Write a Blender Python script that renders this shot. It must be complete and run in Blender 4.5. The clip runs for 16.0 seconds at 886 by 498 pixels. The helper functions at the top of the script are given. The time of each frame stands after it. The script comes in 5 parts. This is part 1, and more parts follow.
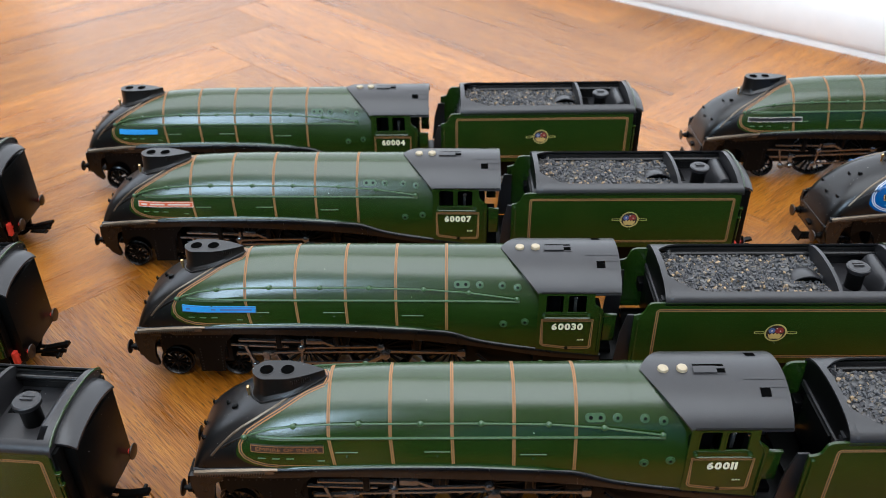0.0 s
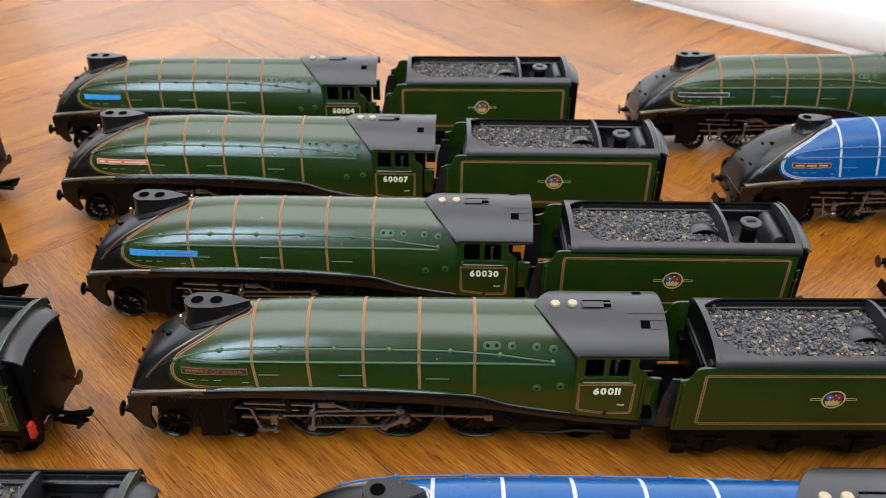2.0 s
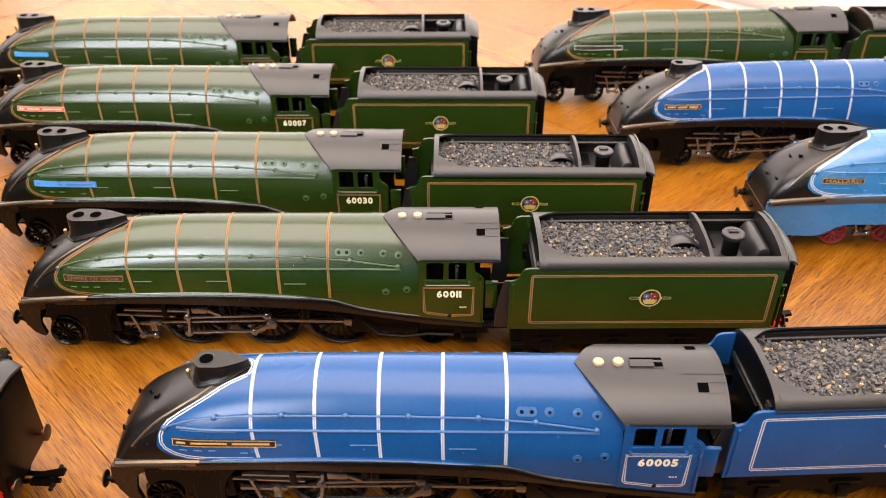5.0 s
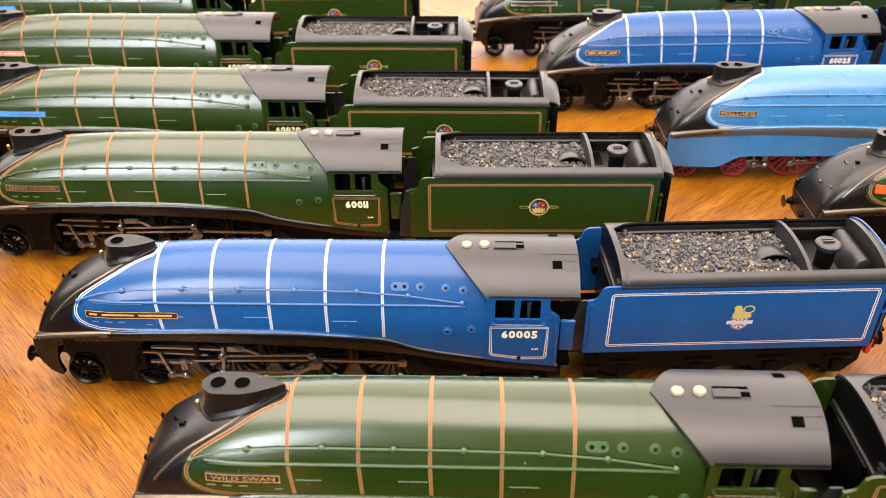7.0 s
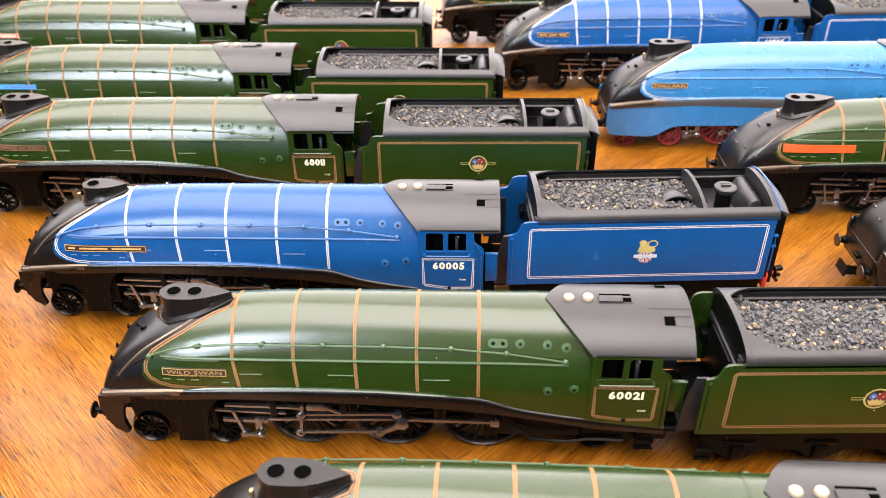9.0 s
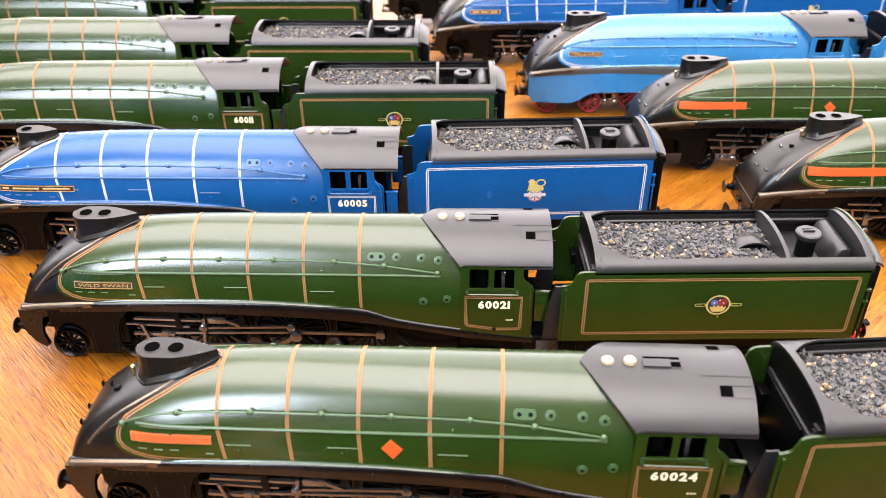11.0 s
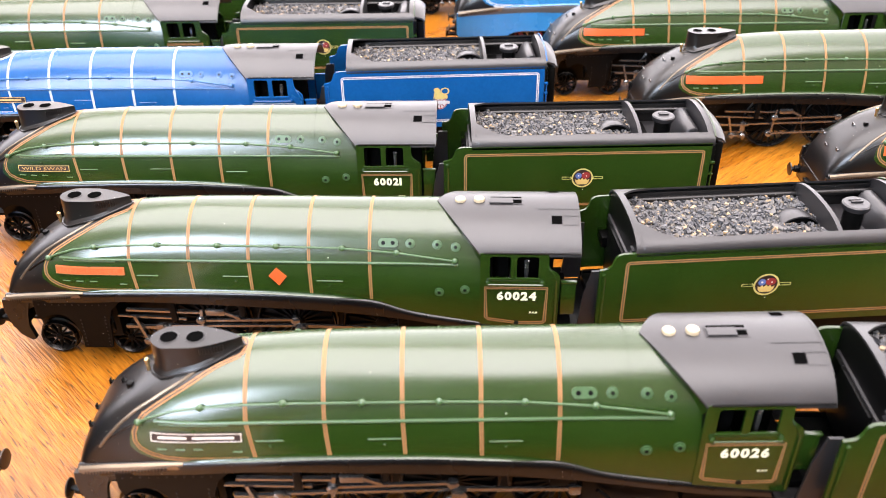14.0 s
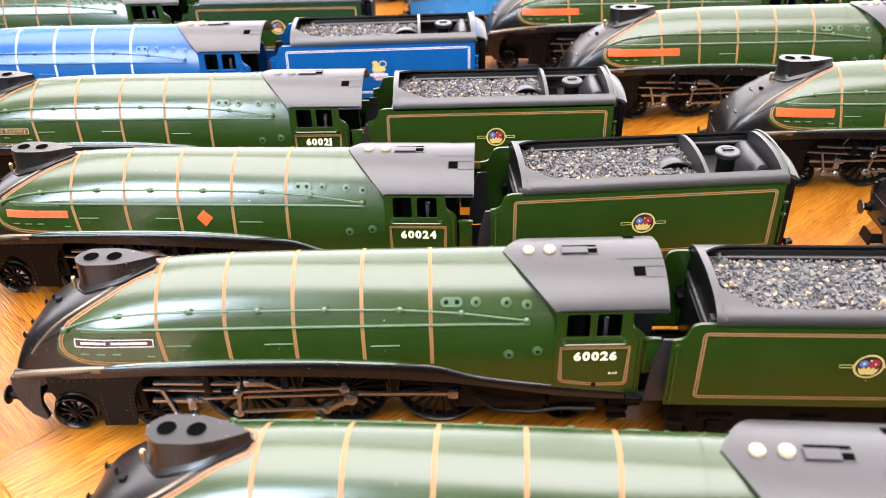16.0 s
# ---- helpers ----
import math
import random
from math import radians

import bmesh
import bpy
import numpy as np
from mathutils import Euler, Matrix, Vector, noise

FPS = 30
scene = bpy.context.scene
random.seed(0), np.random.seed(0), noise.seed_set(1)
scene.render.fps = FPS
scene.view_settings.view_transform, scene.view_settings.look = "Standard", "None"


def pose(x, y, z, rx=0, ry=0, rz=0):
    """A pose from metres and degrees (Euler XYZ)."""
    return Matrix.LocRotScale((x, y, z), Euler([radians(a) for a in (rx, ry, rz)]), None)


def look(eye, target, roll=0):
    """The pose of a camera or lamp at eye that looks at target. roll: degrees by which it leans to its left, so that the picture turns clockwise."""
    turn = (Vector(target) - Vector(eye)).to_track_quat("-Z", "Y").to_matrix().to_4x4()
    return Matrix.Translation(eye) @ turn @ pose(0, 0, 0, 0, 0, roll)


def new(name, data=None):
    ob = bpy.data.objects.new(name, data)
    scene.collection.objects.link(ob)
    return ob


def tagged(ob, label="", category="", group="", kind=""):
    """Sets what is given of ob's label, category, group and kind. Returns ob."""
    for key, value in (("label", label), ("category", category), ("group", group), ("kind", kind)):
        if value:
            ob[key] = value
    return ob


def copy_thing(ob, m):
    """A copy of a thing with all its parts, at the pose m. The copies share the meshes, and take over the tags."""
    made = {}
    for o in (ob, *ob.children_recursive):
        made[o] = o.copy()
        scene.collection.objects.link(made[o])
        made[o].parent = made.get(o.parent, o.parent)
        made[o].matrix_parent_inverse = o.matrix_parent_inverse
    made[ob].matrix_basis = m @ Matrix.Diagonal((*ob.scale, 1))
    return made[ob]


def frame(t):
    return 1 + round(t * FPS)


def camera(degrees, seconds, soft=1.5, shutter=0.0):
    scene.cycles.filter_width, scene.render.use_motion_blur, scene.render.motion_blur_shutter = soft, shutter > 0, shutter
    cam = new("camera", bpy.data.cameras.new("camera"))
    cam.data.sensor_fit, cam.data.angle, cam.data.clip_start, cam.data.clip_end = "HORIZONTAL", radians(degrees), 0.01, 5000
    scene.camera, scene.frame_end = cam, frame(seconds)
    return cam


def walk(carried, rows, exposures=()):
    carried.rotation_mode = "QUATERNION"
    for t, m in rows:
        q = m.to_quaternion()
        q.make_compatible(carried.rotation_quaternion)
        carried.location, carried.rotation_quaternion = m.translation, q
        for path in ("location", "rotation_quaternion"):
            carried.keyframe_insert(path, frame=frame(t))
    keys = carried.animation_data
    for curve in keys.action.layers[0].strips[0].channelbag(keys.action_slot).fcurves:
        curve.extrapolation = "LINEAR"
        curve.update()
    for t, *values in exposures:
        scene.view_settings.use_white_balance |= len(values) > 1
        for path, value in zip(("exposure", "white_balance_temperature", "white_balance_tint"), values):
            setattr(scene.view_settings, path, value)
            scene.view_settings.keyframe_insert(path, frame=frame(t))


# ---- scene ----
cam = camera(55.73, 16.0, soft=0.6)
# seconds, place in metres, Euler XYZ in degrees
PATH = [
    (0.0, 0.0069, -0.0121, 0.2205, 56.17, 0.5, 0.4),
    (0.5, 0.0149, -0.0219, 0.2193, 56.25, 0.18, 0.31),
    (1.0, 0.0228, -0.0309, 0.2203, 56.27, 0.26, 0.55),
    (1.5, 0.0264, -0.0349, 0.2224, 55.82, -0.17, 0.42),
    (2.0, 0.0329, -0.0425, 0.2218, 55.7, -0.4, 0.49),
    (2.5, 0.0446, -0.0467, 0.2191, 55.65, -0.43, 0.61),
    (3.0, 0.0504, -0.0513, 0.215, 55.52, -0.6, 0.38),
    (3.5, 0.0649, -0.0586, 0.216, 55.34, -0.29, 0.46),
    (6.0, 0.1004, -0.1014, 0.2138, 55.27, 0.34, 0.33),
    (6.5, 0.1151, -0.1133, 0.2108, 55.27, 0.49, 0.94),
    (7.0, 0.1245, -0.1234, 0.2036, 55.29, 0.16, 0.87),
    (7.5, 0.1318, -0.133, 0.2017, 55.37, 0.28, 0.82),
    (8.0, 0.139, -0.1444, 0.2045, 55.71, 0.22, 0.88),
    (8.5, 0.141, -0.1535, 0.2028, 55.8, 0.24, 0.89),
    (9.0, 0.1483, -0.1653, 0.2023, 56.06, 0.26, 1.03),
    (9.5, 0.1606, -0.1795, 0.2004, 56.34, 0.14, 0.92),
    (12.0, 0.2026, -0.2179, 0.1895, 57.16, 0.58, 0.8),
    (12.5, 0.2116, -0.2299, 0.1884, 57.17, 0.53, 0.51),
    (13.0, 0.2129, -0.2371, 0.1807, 57.13, 0.62, 0.54),
    (13.5, 0.2198, -0.246, 0.1758, 57.04, 0.66, 0.46),
    (14.0, 0.2219, -0.2562, 0.1767, 56.96, 0.71, 0.45),
    (14.5, 0.2261, -0.2631, 0.1764, 56.88, 0.79, 0.48),
    (15.0, 0.2328, -0.2725, 0.1779, 56.95, 0.91, 0.69),
    (15.5, 0.2429, -0.2823, 0.1773, 57.18, 0.94, 0.63),
    (16.0, 0.2537, -0.2898, 0.1747, 57.21, 1.13, 0.68),
]
EXPOSURES = [(0.0, -0.36, 5900, 8), (2.0, -0.36, 6250, 11), (3.5, -0.06, 7100, 17), (6.0, 0.40, 7950, 21), (9.5, 0.79, 6950, 20), (12.5, 0.95, 6850, 21), (16.0, 1.10, 6600, 19)]
walk(cam, [(r[0], pose(*r[1:])) for r in PATH], EXPOSURES)
cam.data.dof.use_dof, cam.data.dof.focus_distance, cam.data.dof.aperture_fstop = True, 0.285, 22.0

# ---- light: a room with three windows, daylight outside, and an added overhead lamp ----
world = bpy.data.worlds.new("daylight")
scene.world = world
world.use_nodes = True
sky = world.node_tree.nodes.new("ShaderNodeTexSky")
sky.sky_type, sky.sun_disc = "NISHITA", False
sky.sun_elevation, sky.sun_rotation = radians(40), radians(200)
world.node_tree.links.new(sky.outputs[0], world.node_tree.nodes["Background"].inputs[0])
world.node_tree.nodes["Background"].inputs[1].default_value = 0.1


def window_light(name, place, target, wide, high, watts, colour):
    lamp = bpy.data.lights.new(name, "AREA")
    lamp.shape, lamp.size, lamp.size_y, lamp.energy, lamp.color = "RECTANGLE", wide, high, watts, colour
    ob = new(name, lamp)
    ob.matrix_world = look(place, target)
    return ob


window_light("daylight_behind", (-0.916, -2.090, 1.33), (0.396, -0.580, 1.33), 0.8, 1.2, 54, (0.66, 0.84, 1.0))
window_light("daylight_left", (-1.920, 1.205, 1.3), (-1.165, 0.549, 1.1), 1.75, 1.5, 26, (0.97, 0.98, 1.0))
window_light("daylight_far", (0.377, 0.586, 0.995), (-0.279, -0.169, 0.995), 3.2, 1.9, 54, (1.0, 0.97, 0.94))
# ceiling-wide panel added as overhead fill; no real roof window is known
skylight = window_light("skylight", (-0.157, -0.486, 2.37), (-0.157, -0.486, 0.0), 3.8, 2.0, 132, (1.0, 0.98, 0.95))
skylight.rotation_euler = (0, 0, radians(-41))

# ---- materials ----


def material(name, colour, rough=0.4, metal=0.0, vary=0.12, scale=900.0, bump=0.0, bump_scale=2500.0, spec=0.5, specks=0.0, coat=0.0, speck_scale=420):
    """A procedural surface: two scales of tone, roughness that follows the larger one, fine relief and sparse pale dust specks."""
    m = bpy.data.materials.new(name)
    m.use_nodes = True
    nt = m.node_tree
    n, li = nt.nodes, nt.links
    b = n["Principled BSDF"]
    tc = n.new("ShaderNodeTexCoord")
    small, large = n.new("ShaderNodeTexNoise"), n.new("ShaderNodeTexNoise")
    small.inputs["Scale"].default_value, small.inputs["Detail"].default_value = scale, 4
    large.inputs["Scale"].default_value, large.inputs["Detail"].default_value = scale * 0.06, 3
    for t in (small, large):
        li.new(tc.outputs["Object"], t.inputs["Vector"])
    mix = n.new("ShaderNodeMath")
    mix.operation = "ADD"
    li.new(small.outputs[0], mix.inputs[0])
    li.new(large.outputs[0], mix.inputs[1])
    ramp = n.new("ShaderNodeMapRange")
    ramp.inputs["From Min"].default_value, ramp.inputs["From Max"].default_value = 0.6, 1.4
    ramp.inputs["To Min"].default_value, ramp.inputs["To Max"].default_value = 1 - vary, 1 + vary
    li.new(mix.outputs[0], ramp.inputs["Value"])
    tint = n.new("ShaderNodeMix")
    tint.data_type, tint.blend_type = "RGBA", "MULTIPLY"
    tint.inputs["Factor"].default_value = 1.0
    tint.inputs[6].default_value = (*colour, 1)
    li.new(ramp.outputs[0], tint.inputs[7])
    out = tint.outputs[2]
    if specks:
        dust = n.new("ShaderNodeTexVoronoi")
        dust.inputs["Scale"].default_value = speck_scale
        li.new(tc.outputs["Object"], dust.inputs["Vector"])
        cut = n.new("ShaderNodeMapRange")
        cut.inputs["From Min"].default_value, cut.inputs["From Max"].default_value = 0.08, 0.05
        li.new(dust.outputs["Distance"], cut.inputs["Value"])
        pick = n.new("ShaderNodeMath")
        pick.operation = "GREATER_THAN"
        pick.inputs[1].default_value = 1 - specks
        sep = n.new("ShaderNodeSeparateColor")
        li.new(dust.outputs["Color"], sep.inputs[0])
        li.new(sep.outputs[0], pick.inputs[0])
        both = n.new("ShaderNodeMath")
        both.operation = "MULTIPLY"
        li.new(cut.outputs[0], both.inputs[0])
        li.new(pick.outputs[0], both.inputs[1])
        d = n.new("ShaderNodeMix")
        d.data_type = "RGBA"
        d.inputs[7].default_value = (0.55, 0.53, 0.48, 1)
        li.new(both.outputs[0], d.inputs["Factor"])
        li.new(out, d.inputs[6])
        out = d.outputs[2]
    li.new(out, b.inputs["Base Color"])
    rr = n.new("ShaderNodeMapRange")
    rr.inputs["From Min"].default_value, rr.inputs["From Max"].default_value = 0.3, 0.7
    rr.inputs["To Min"].default_value, rr.inputs["To Max"].default_value = rough * 0.88, rough * 1.12
    li.new(large.outputs[0], rr.inputs["Value"])
    li.new(rr.outputs[0], b.inputs["Roughness"])
    b.inputs["Metallic"].default_value = metal
    b.inputs["Specular IOR Level"].default_value = spec
    b.inputs["Coat Weight"].default_value = coat
    b.inputs["Coat Roughness"].default_value = 0.12
    if bump:
        bt = n.new("ShaderNodeTexNoise")
        bt.inputs["Scale"].default_value, bt.inputs["Detail"].default_value = bump_scale, 3
        li.new(tc.outputs["Object"], bt.inputs["Vector"])
        bp = n.new("ShaderNodeBump")
        bp.inputs["Strength"].default_value, bp.inputs["Distance"].default_value = bump, 0.0002
        li.new(bt.outputs[0], bp.inputs["Height"])
        li.new(bp.outputs[0], b.inputs["Normal"])
    return m


GREEN = material("brunswick_green_paint", (0.0112, 0.0308, 0.0032), 0.24, bump=0.06, specks=0.03, spec=0.75)
# paler copies of the body paint: the light that raised ribs catch, as colour
RIB_GREEN = material("highlit_green_rib", (0.034, 0.078, 0.028), 0.36, spec=0.65)
RIB_BLUE = material("highlit_blue_rib", (0.018, 0.095, 0.25), 0.36, spec=0.65)
BLUE = material("express_blue_paint", (0.001, 0.061, 0.205), 0.25, bump=0.06, specks=0.025, spec=0.4)
GARTER = material("garter_blue_paint", (0.014, 0.15, 0.35), 0.27, bump=0.08, specks=0.03, spec=0.8)
BLACK = material("satin_black_paint", (0.0035, 0.0034, 0.0035), 0.30, spec=0.45, bump=0.10, specks=0.24, speck_scale=760)
ROOF = material("dark_grey_roof_paint", (0.013, 0.0124, 0.0135), 0.38, spec=0.6, bump=0.14, specks=0.07)
SKIRT = material("worn_satin_black_paint", (0.0035, 0.0032, 0.0032), 0.28, spec=0.42, bump=0.12, specks=0.24, speck_scale=760)
FRAME = material("black_plastic_underframe", (0.002, 0.002, 0.002), 0.32, spec=0.1, bump=0.1, specks=0.015, speck_scale=760)
ORANGE = material("orange_lining", (0.28, 0.135, 0.055), 0.5, spec=0.2)
WHITE = material("white_lining", (0.46, 0.48, 0.50), 0.4)
PALE_CORE = material("pale_blue_lining_core", (0.20, 0.28, 0.42), 0.4)
CORE = material("brown_lining_core", (0.10, 0.055, 0.018), 0.4)
DARK = material("black_lining", (0.012, 0.014, 0.012), 0.4)
CREAM = material("cream_lettering", (0.80, 0.74, 0.55), 0.45)
BRASS = material("brass", (0.70, 0.50, 0.24), 0.30, metal=1.0)
PALE_BRASS = material("polished_brass_cap", (0.36, 0.30, 0.20), 0.45, metal=0.2)
STEEL = material("plated_steel", (0.23, 0.225, 0.22), 0.22, metal=0.9, spec=0.8)
TYRE = material("blackened_tyre", (0.035, 0.033, 0.032), 0.25, metal=0.9)
# pale tan that paints the sheen on the black nose's raised edges
STEP = material("tan_ledge_sheen", (0.18, 0.14, 0.10), 0.38, metal=0.8)
DULL_STEEL = material("dull_steel", (0.09, 0.08, 0.075), 0.36, metal=1.0)
RED = material("red_buffer_beam", (0.55, 0.035, 0.02), 0.42)
WHEEL_RED = material("red_wheel_paint", (0.22, 0.02, 0.02), 0.45)
PLATE_RED = material("red_nameplate", (0.52, 0.075, 0.014), 0.4)
PLATE_BLUE = material("bright_blue_nameplate", (0.03, 0.26, 0.62), 0.4)
PLATE_BLACK = material("black_nameplate", (0.014, 0.006, 0.005), 0.4)
CREST_GOLD = material("old_gold_transfer", (0.50, 0.36, 0.12), 0.4)
PLATE_SILVER = material("silver_lettering", (0.62, 0.58, 0.52), 0.4)
GOLD = material("gold_lettering", (0.50, 0.32, 0.12), 0.42)
YELLOW = material("yellow_crest", (0.44, 0.36, 0.12), 0.42)
CREST_RED = material("crest_red", (0.22, 0.02, 0.02), 0.42)
CREST_BLUE = material("crest_blue", (0.07, 0.12, 0.30), 0.42)
HATCH_GREY = material("mid_grey_paint", (0.05, 0.05, 0.052), 0.45)
# flat black painted in for the shade inside openings that are not hollow
SHADE_BLACK = material("painted_black_shade", (0.002, 0.002, 0.002), 0.9, spec=0.0)


def coal_material():
    m = material("loose_coal_chips", (0.10, 0.10, 0.11), 0.5, bump=0.2, spec=0.25)
    nt = m.node_tree
    n, li = nt.nodes, nt.links
    g = n.new("ShaderNodeNewGeometry")
    r = n.new("ShaderNodeValToRGB")
    e = r.color_ramp.elements
    e[0].position, e[0].color = 0.0, (0.044, 0.044, 0.047, 1)
    e[1].position, e[1].color = 1.0, (0.38, 0.26, 0.14, 1)
    for p, c in ((0.45, (0.078, 0.077, 0.080, 1)), (0.75, (0.102, 0.098, 0.094, 1)), (0.9, (0.135, 0.118, 0.095, 1))):
        k = r.color_ramp.elements.new(p)
        k.color = c
    li.new(g.outputs["Random Per Island"], r.inputs[0])
    li.new(r.outputs[0], n["Principled BSDF"].inputs["Base Color"])
    return m


COAL = coal_material()


def wood_material():
    """Varnished oak: long grain along the local x of each block, dark pores, tone by block."""
    m = bpy.data.materials.new("varnished_oak_parquet")
    m.use_nodes = True
    nt = m.node_tree
    n, li = nt.nodes, nt.links
    b = n["Principled BSDF"]
    tc, oi = n.new("ShaderNodeTexCoord"), n.new("ShaderNodeObjectInfo")
    shift = n.new("ShaderNodeVectorMath")
    shift.operation = "MULTIPLY_ADD"
    li.new(oi.outputs["Random"], shift.inputs[0])
    shift.inputs[1].default_value = (37, 91, 53)
    li.new(tc.outputs["Object"], shift.inputs[2])

    def grain(sx, sy, detail):
        mp = n.new("ShaderNodeMapping")
        mp.inputs["Scale"].default_value = (sx, sy, sy)
        li.new(shift.outputs[0], mp.inputs["Vector"])
        t = n.new("ShaderNodeTexNoise")
        t.inputs["Scale"].default_value, t.inputs["Detail"].default_value = 1.0, detail
        li.new(mp.outputs[0], t.inputs["Vector"])
        return t

    broad, fine, pores = grain(9, 100, 5), grain(90, 1300, 4), grain(150, 2000, 1)
    ramp = n.new("ShaderNodeValToRGB")
    e = ramp.color_ramp.elements
    e[0].position, e[0].color = 0.28, (0.13, 0.037, 0.002, 1)
    e[1].position, e[1].color = 0.73, (0.46, 0.185, 0.02, 1)
    mid = ramp.color_ramp.elements.new(0.5)
    mid.color = (0.255, 0.085, 0.005, 1)
    ad = n.new("ShaderNodeMath")
    ad.operation = "MULTIPLY_ADD"
    li.new(fine.outputs[0], ad.inputs[0])
    ad.inputs[1].default_value = 0.56
    half = n.new("ShaderNodeMath")
    half.operation = "MULTIPLY"
    half.inputs[1].default_value = 0.5
    li.new(broad.outputs[0], half.inputs[0])
    li.new(half.outputs[0], ad.inputs[2])
    li.new(ad.outputs[0], ramp.inputs[0])
    tone = n.new("ShaderNodeMapRange")
    tone.inputs["To Min"].default_value, tone.inputs["To Max"].default_value = 0.80, 1.12
    li.new(oi.outputs["Random"], tone.inputs["Value"])
    mul = n.new("ShaderNodeMix")
    mul.data_type, mul.blend_type = "RGBA", "MULTIPLY"
    mul.inputs["Factor"].default_value = 1
    li.new(ramp.outputs[0], mul.inputs[6])
    li.new(tone.outputs[0], mul.inputs[7])
    pr = n.new("ShaderNodeMapRange")
    pr.inputs["From Min"].default_value, pr.inputs["From Max"].default_value = 0.38, 0.31
    pr.inputs["To Max"].default_value = 0.9
    li.new(pores.outputs[0], pr.inputs["Value"])
    dark = n.new("ShaderNodeMix")
    dark.data_type = "RGBA"
    dark.inputs[7].default_value = (0.06, 0.022, 0.006, 1)
    li.new(pr.outputs[0], dark.inputs["Factor"])
    li.new(mul.outputs[2], dark.inputs[6])
    li.new(dark.outputs[2], b.inputs["Base Color"])
    b.inputs["Specular IOR Level"].default_value = 0.45
    b.inputs["Coat Weight"].default_value, b.inputs["Coat Roughness"].default_value = 0.12, 0.22
    rg = n.new("ShaderNodeMapRange")
    rg.inputs["To Min"].default_value, rg.inputs["To Max"].default_value = 0.21, 0.38
    li.new(broad.outputs[0], rg.inputs["Value"])
    li.new(rg.outputs[0], b.inputs["Roughness"])
    bp = n.new("ShaderNodeBump")
    bp.inputs["Strength"].default_value, bp.inputs["Distance"].default_value = 0.5, 0.0006
    rel = n.new("ShaderNodeMath")
    rel.operation = "ADD"
    li.new(fine.outputs[0], rel.inputs[0])
    li.new(pores.outputs[0], rel.inputs[1])
    li.new(rel.outputs[0], bp.inputs["Height"])
    li.new(bp.outputs[0], b.inputs["Normal"])
    return m


WOOD = wood_material()
# walls out of view, coloured dark to cut the light they bounce back
BEIGE = material("unseen_dark_wall_paint", (0.24, 0.21, 0.18), 0.75, vary=0.05, scale=60, bump=0.1, bump_scale=300)
PLASTER = material("pinkish_beige_wall_paint", (0.74, 0.66, 0.60), 0.7, vary=0.04, scale=60, bump=0.1, bump_scale=300)
GLOSS_WHITE = material("white_gloss_woodwork", (0.84, 0.84, 0.82), 0.3, vary=0.04, scale=80)
CEILING = material("white_ceiling_paint", (0.82, 0.81, 0.78), 0.8, vary=0.03, scale=60)

# ---- mesh helpers; shapes are given in millimetres ----
MM = 0.001


def mesh_of(name, verts, faces, mats, face_mats=None, smooth=True, sharp=38):
    me = bpy.data.meshes.new(name)
    me.from_pydata([(x * MM, y * MM, z * MM) for x, y, z in verts], [], faces)
    for m in mats if isinstance(mats, (list, tuple)) else (mats,):
        me.materials.append(m)
    if face_mats:
        me.polygons.foreach_set("material_index", face_mats)
    bm = bmesh.new()
    bm.from_mesh(me)
    bmesh.ops.recalc_face_normals(bm, faces=bm.faces)
    limit = radians(sharp)
    for f in bm.faces:
        f.smooth = smooth
    for e in bm.edges:
        if len(e.link_faces) == 2 and e.calc_face_angle(0) > limit:
            e.smooth = False
    bm.to_mesh(me)
    bm.free()
    return me


def part(name, data, parent, label=""):
    """data: a mesh, or (verts, faces, materials[, face materials])."""
    me = data if isinstance(data, bpy.types.Mesh) else mesh_of(name, *data)
    ob = new(name, me)
    ob.parent = parent
    return tagged(ob, label)


def joined(*shapes):
    v, f = [], []
    for sv, sf in shapes:
        k = len(v)
        v += list(sv)
        f += [tuple(i + k for i in q) for q in sf]
    return v, f


def box(x0, x1, y0, y1, z0, z1, bevel=0.0):
    """A box with chamfered edges along all sides."""
    if bevel <= 0:
        v = [(x, y, z) for x in (x0, x1) for y in (y0, y1) for z in (z0, z1)]
        return v, [(0, 1, 3, 2), (4, 6, 7, 5), (0, 4, 5, 1), (2, 3, 7, 6), (0, 2, 6, 4), (1, 5, 7, 3)]
    bm = bmesh.new()
    bmesh.ops.create_cube(bm, size=1)
    for w in bm.verts:
        w.co = Vector(((x0 + x1) / 2 + w.co.x * (x1 - x0), (y0 + y1) / 2 + w.co.y * (y1 - y0), (z0 + z1) / 2 + w.co.z * (z1 - z0)))
    bmesh.ops.bevel(bm, geom=list(bm.edges), offset=bevel, segments=2, affect="EDGES", profile=0.5)
    bm.verts.index_update()
    out = [tuple(w.co) for w in bm.verts], [tuple(w.index for w in f.verts) for f in bm.faces]
    bm.free()
    return out


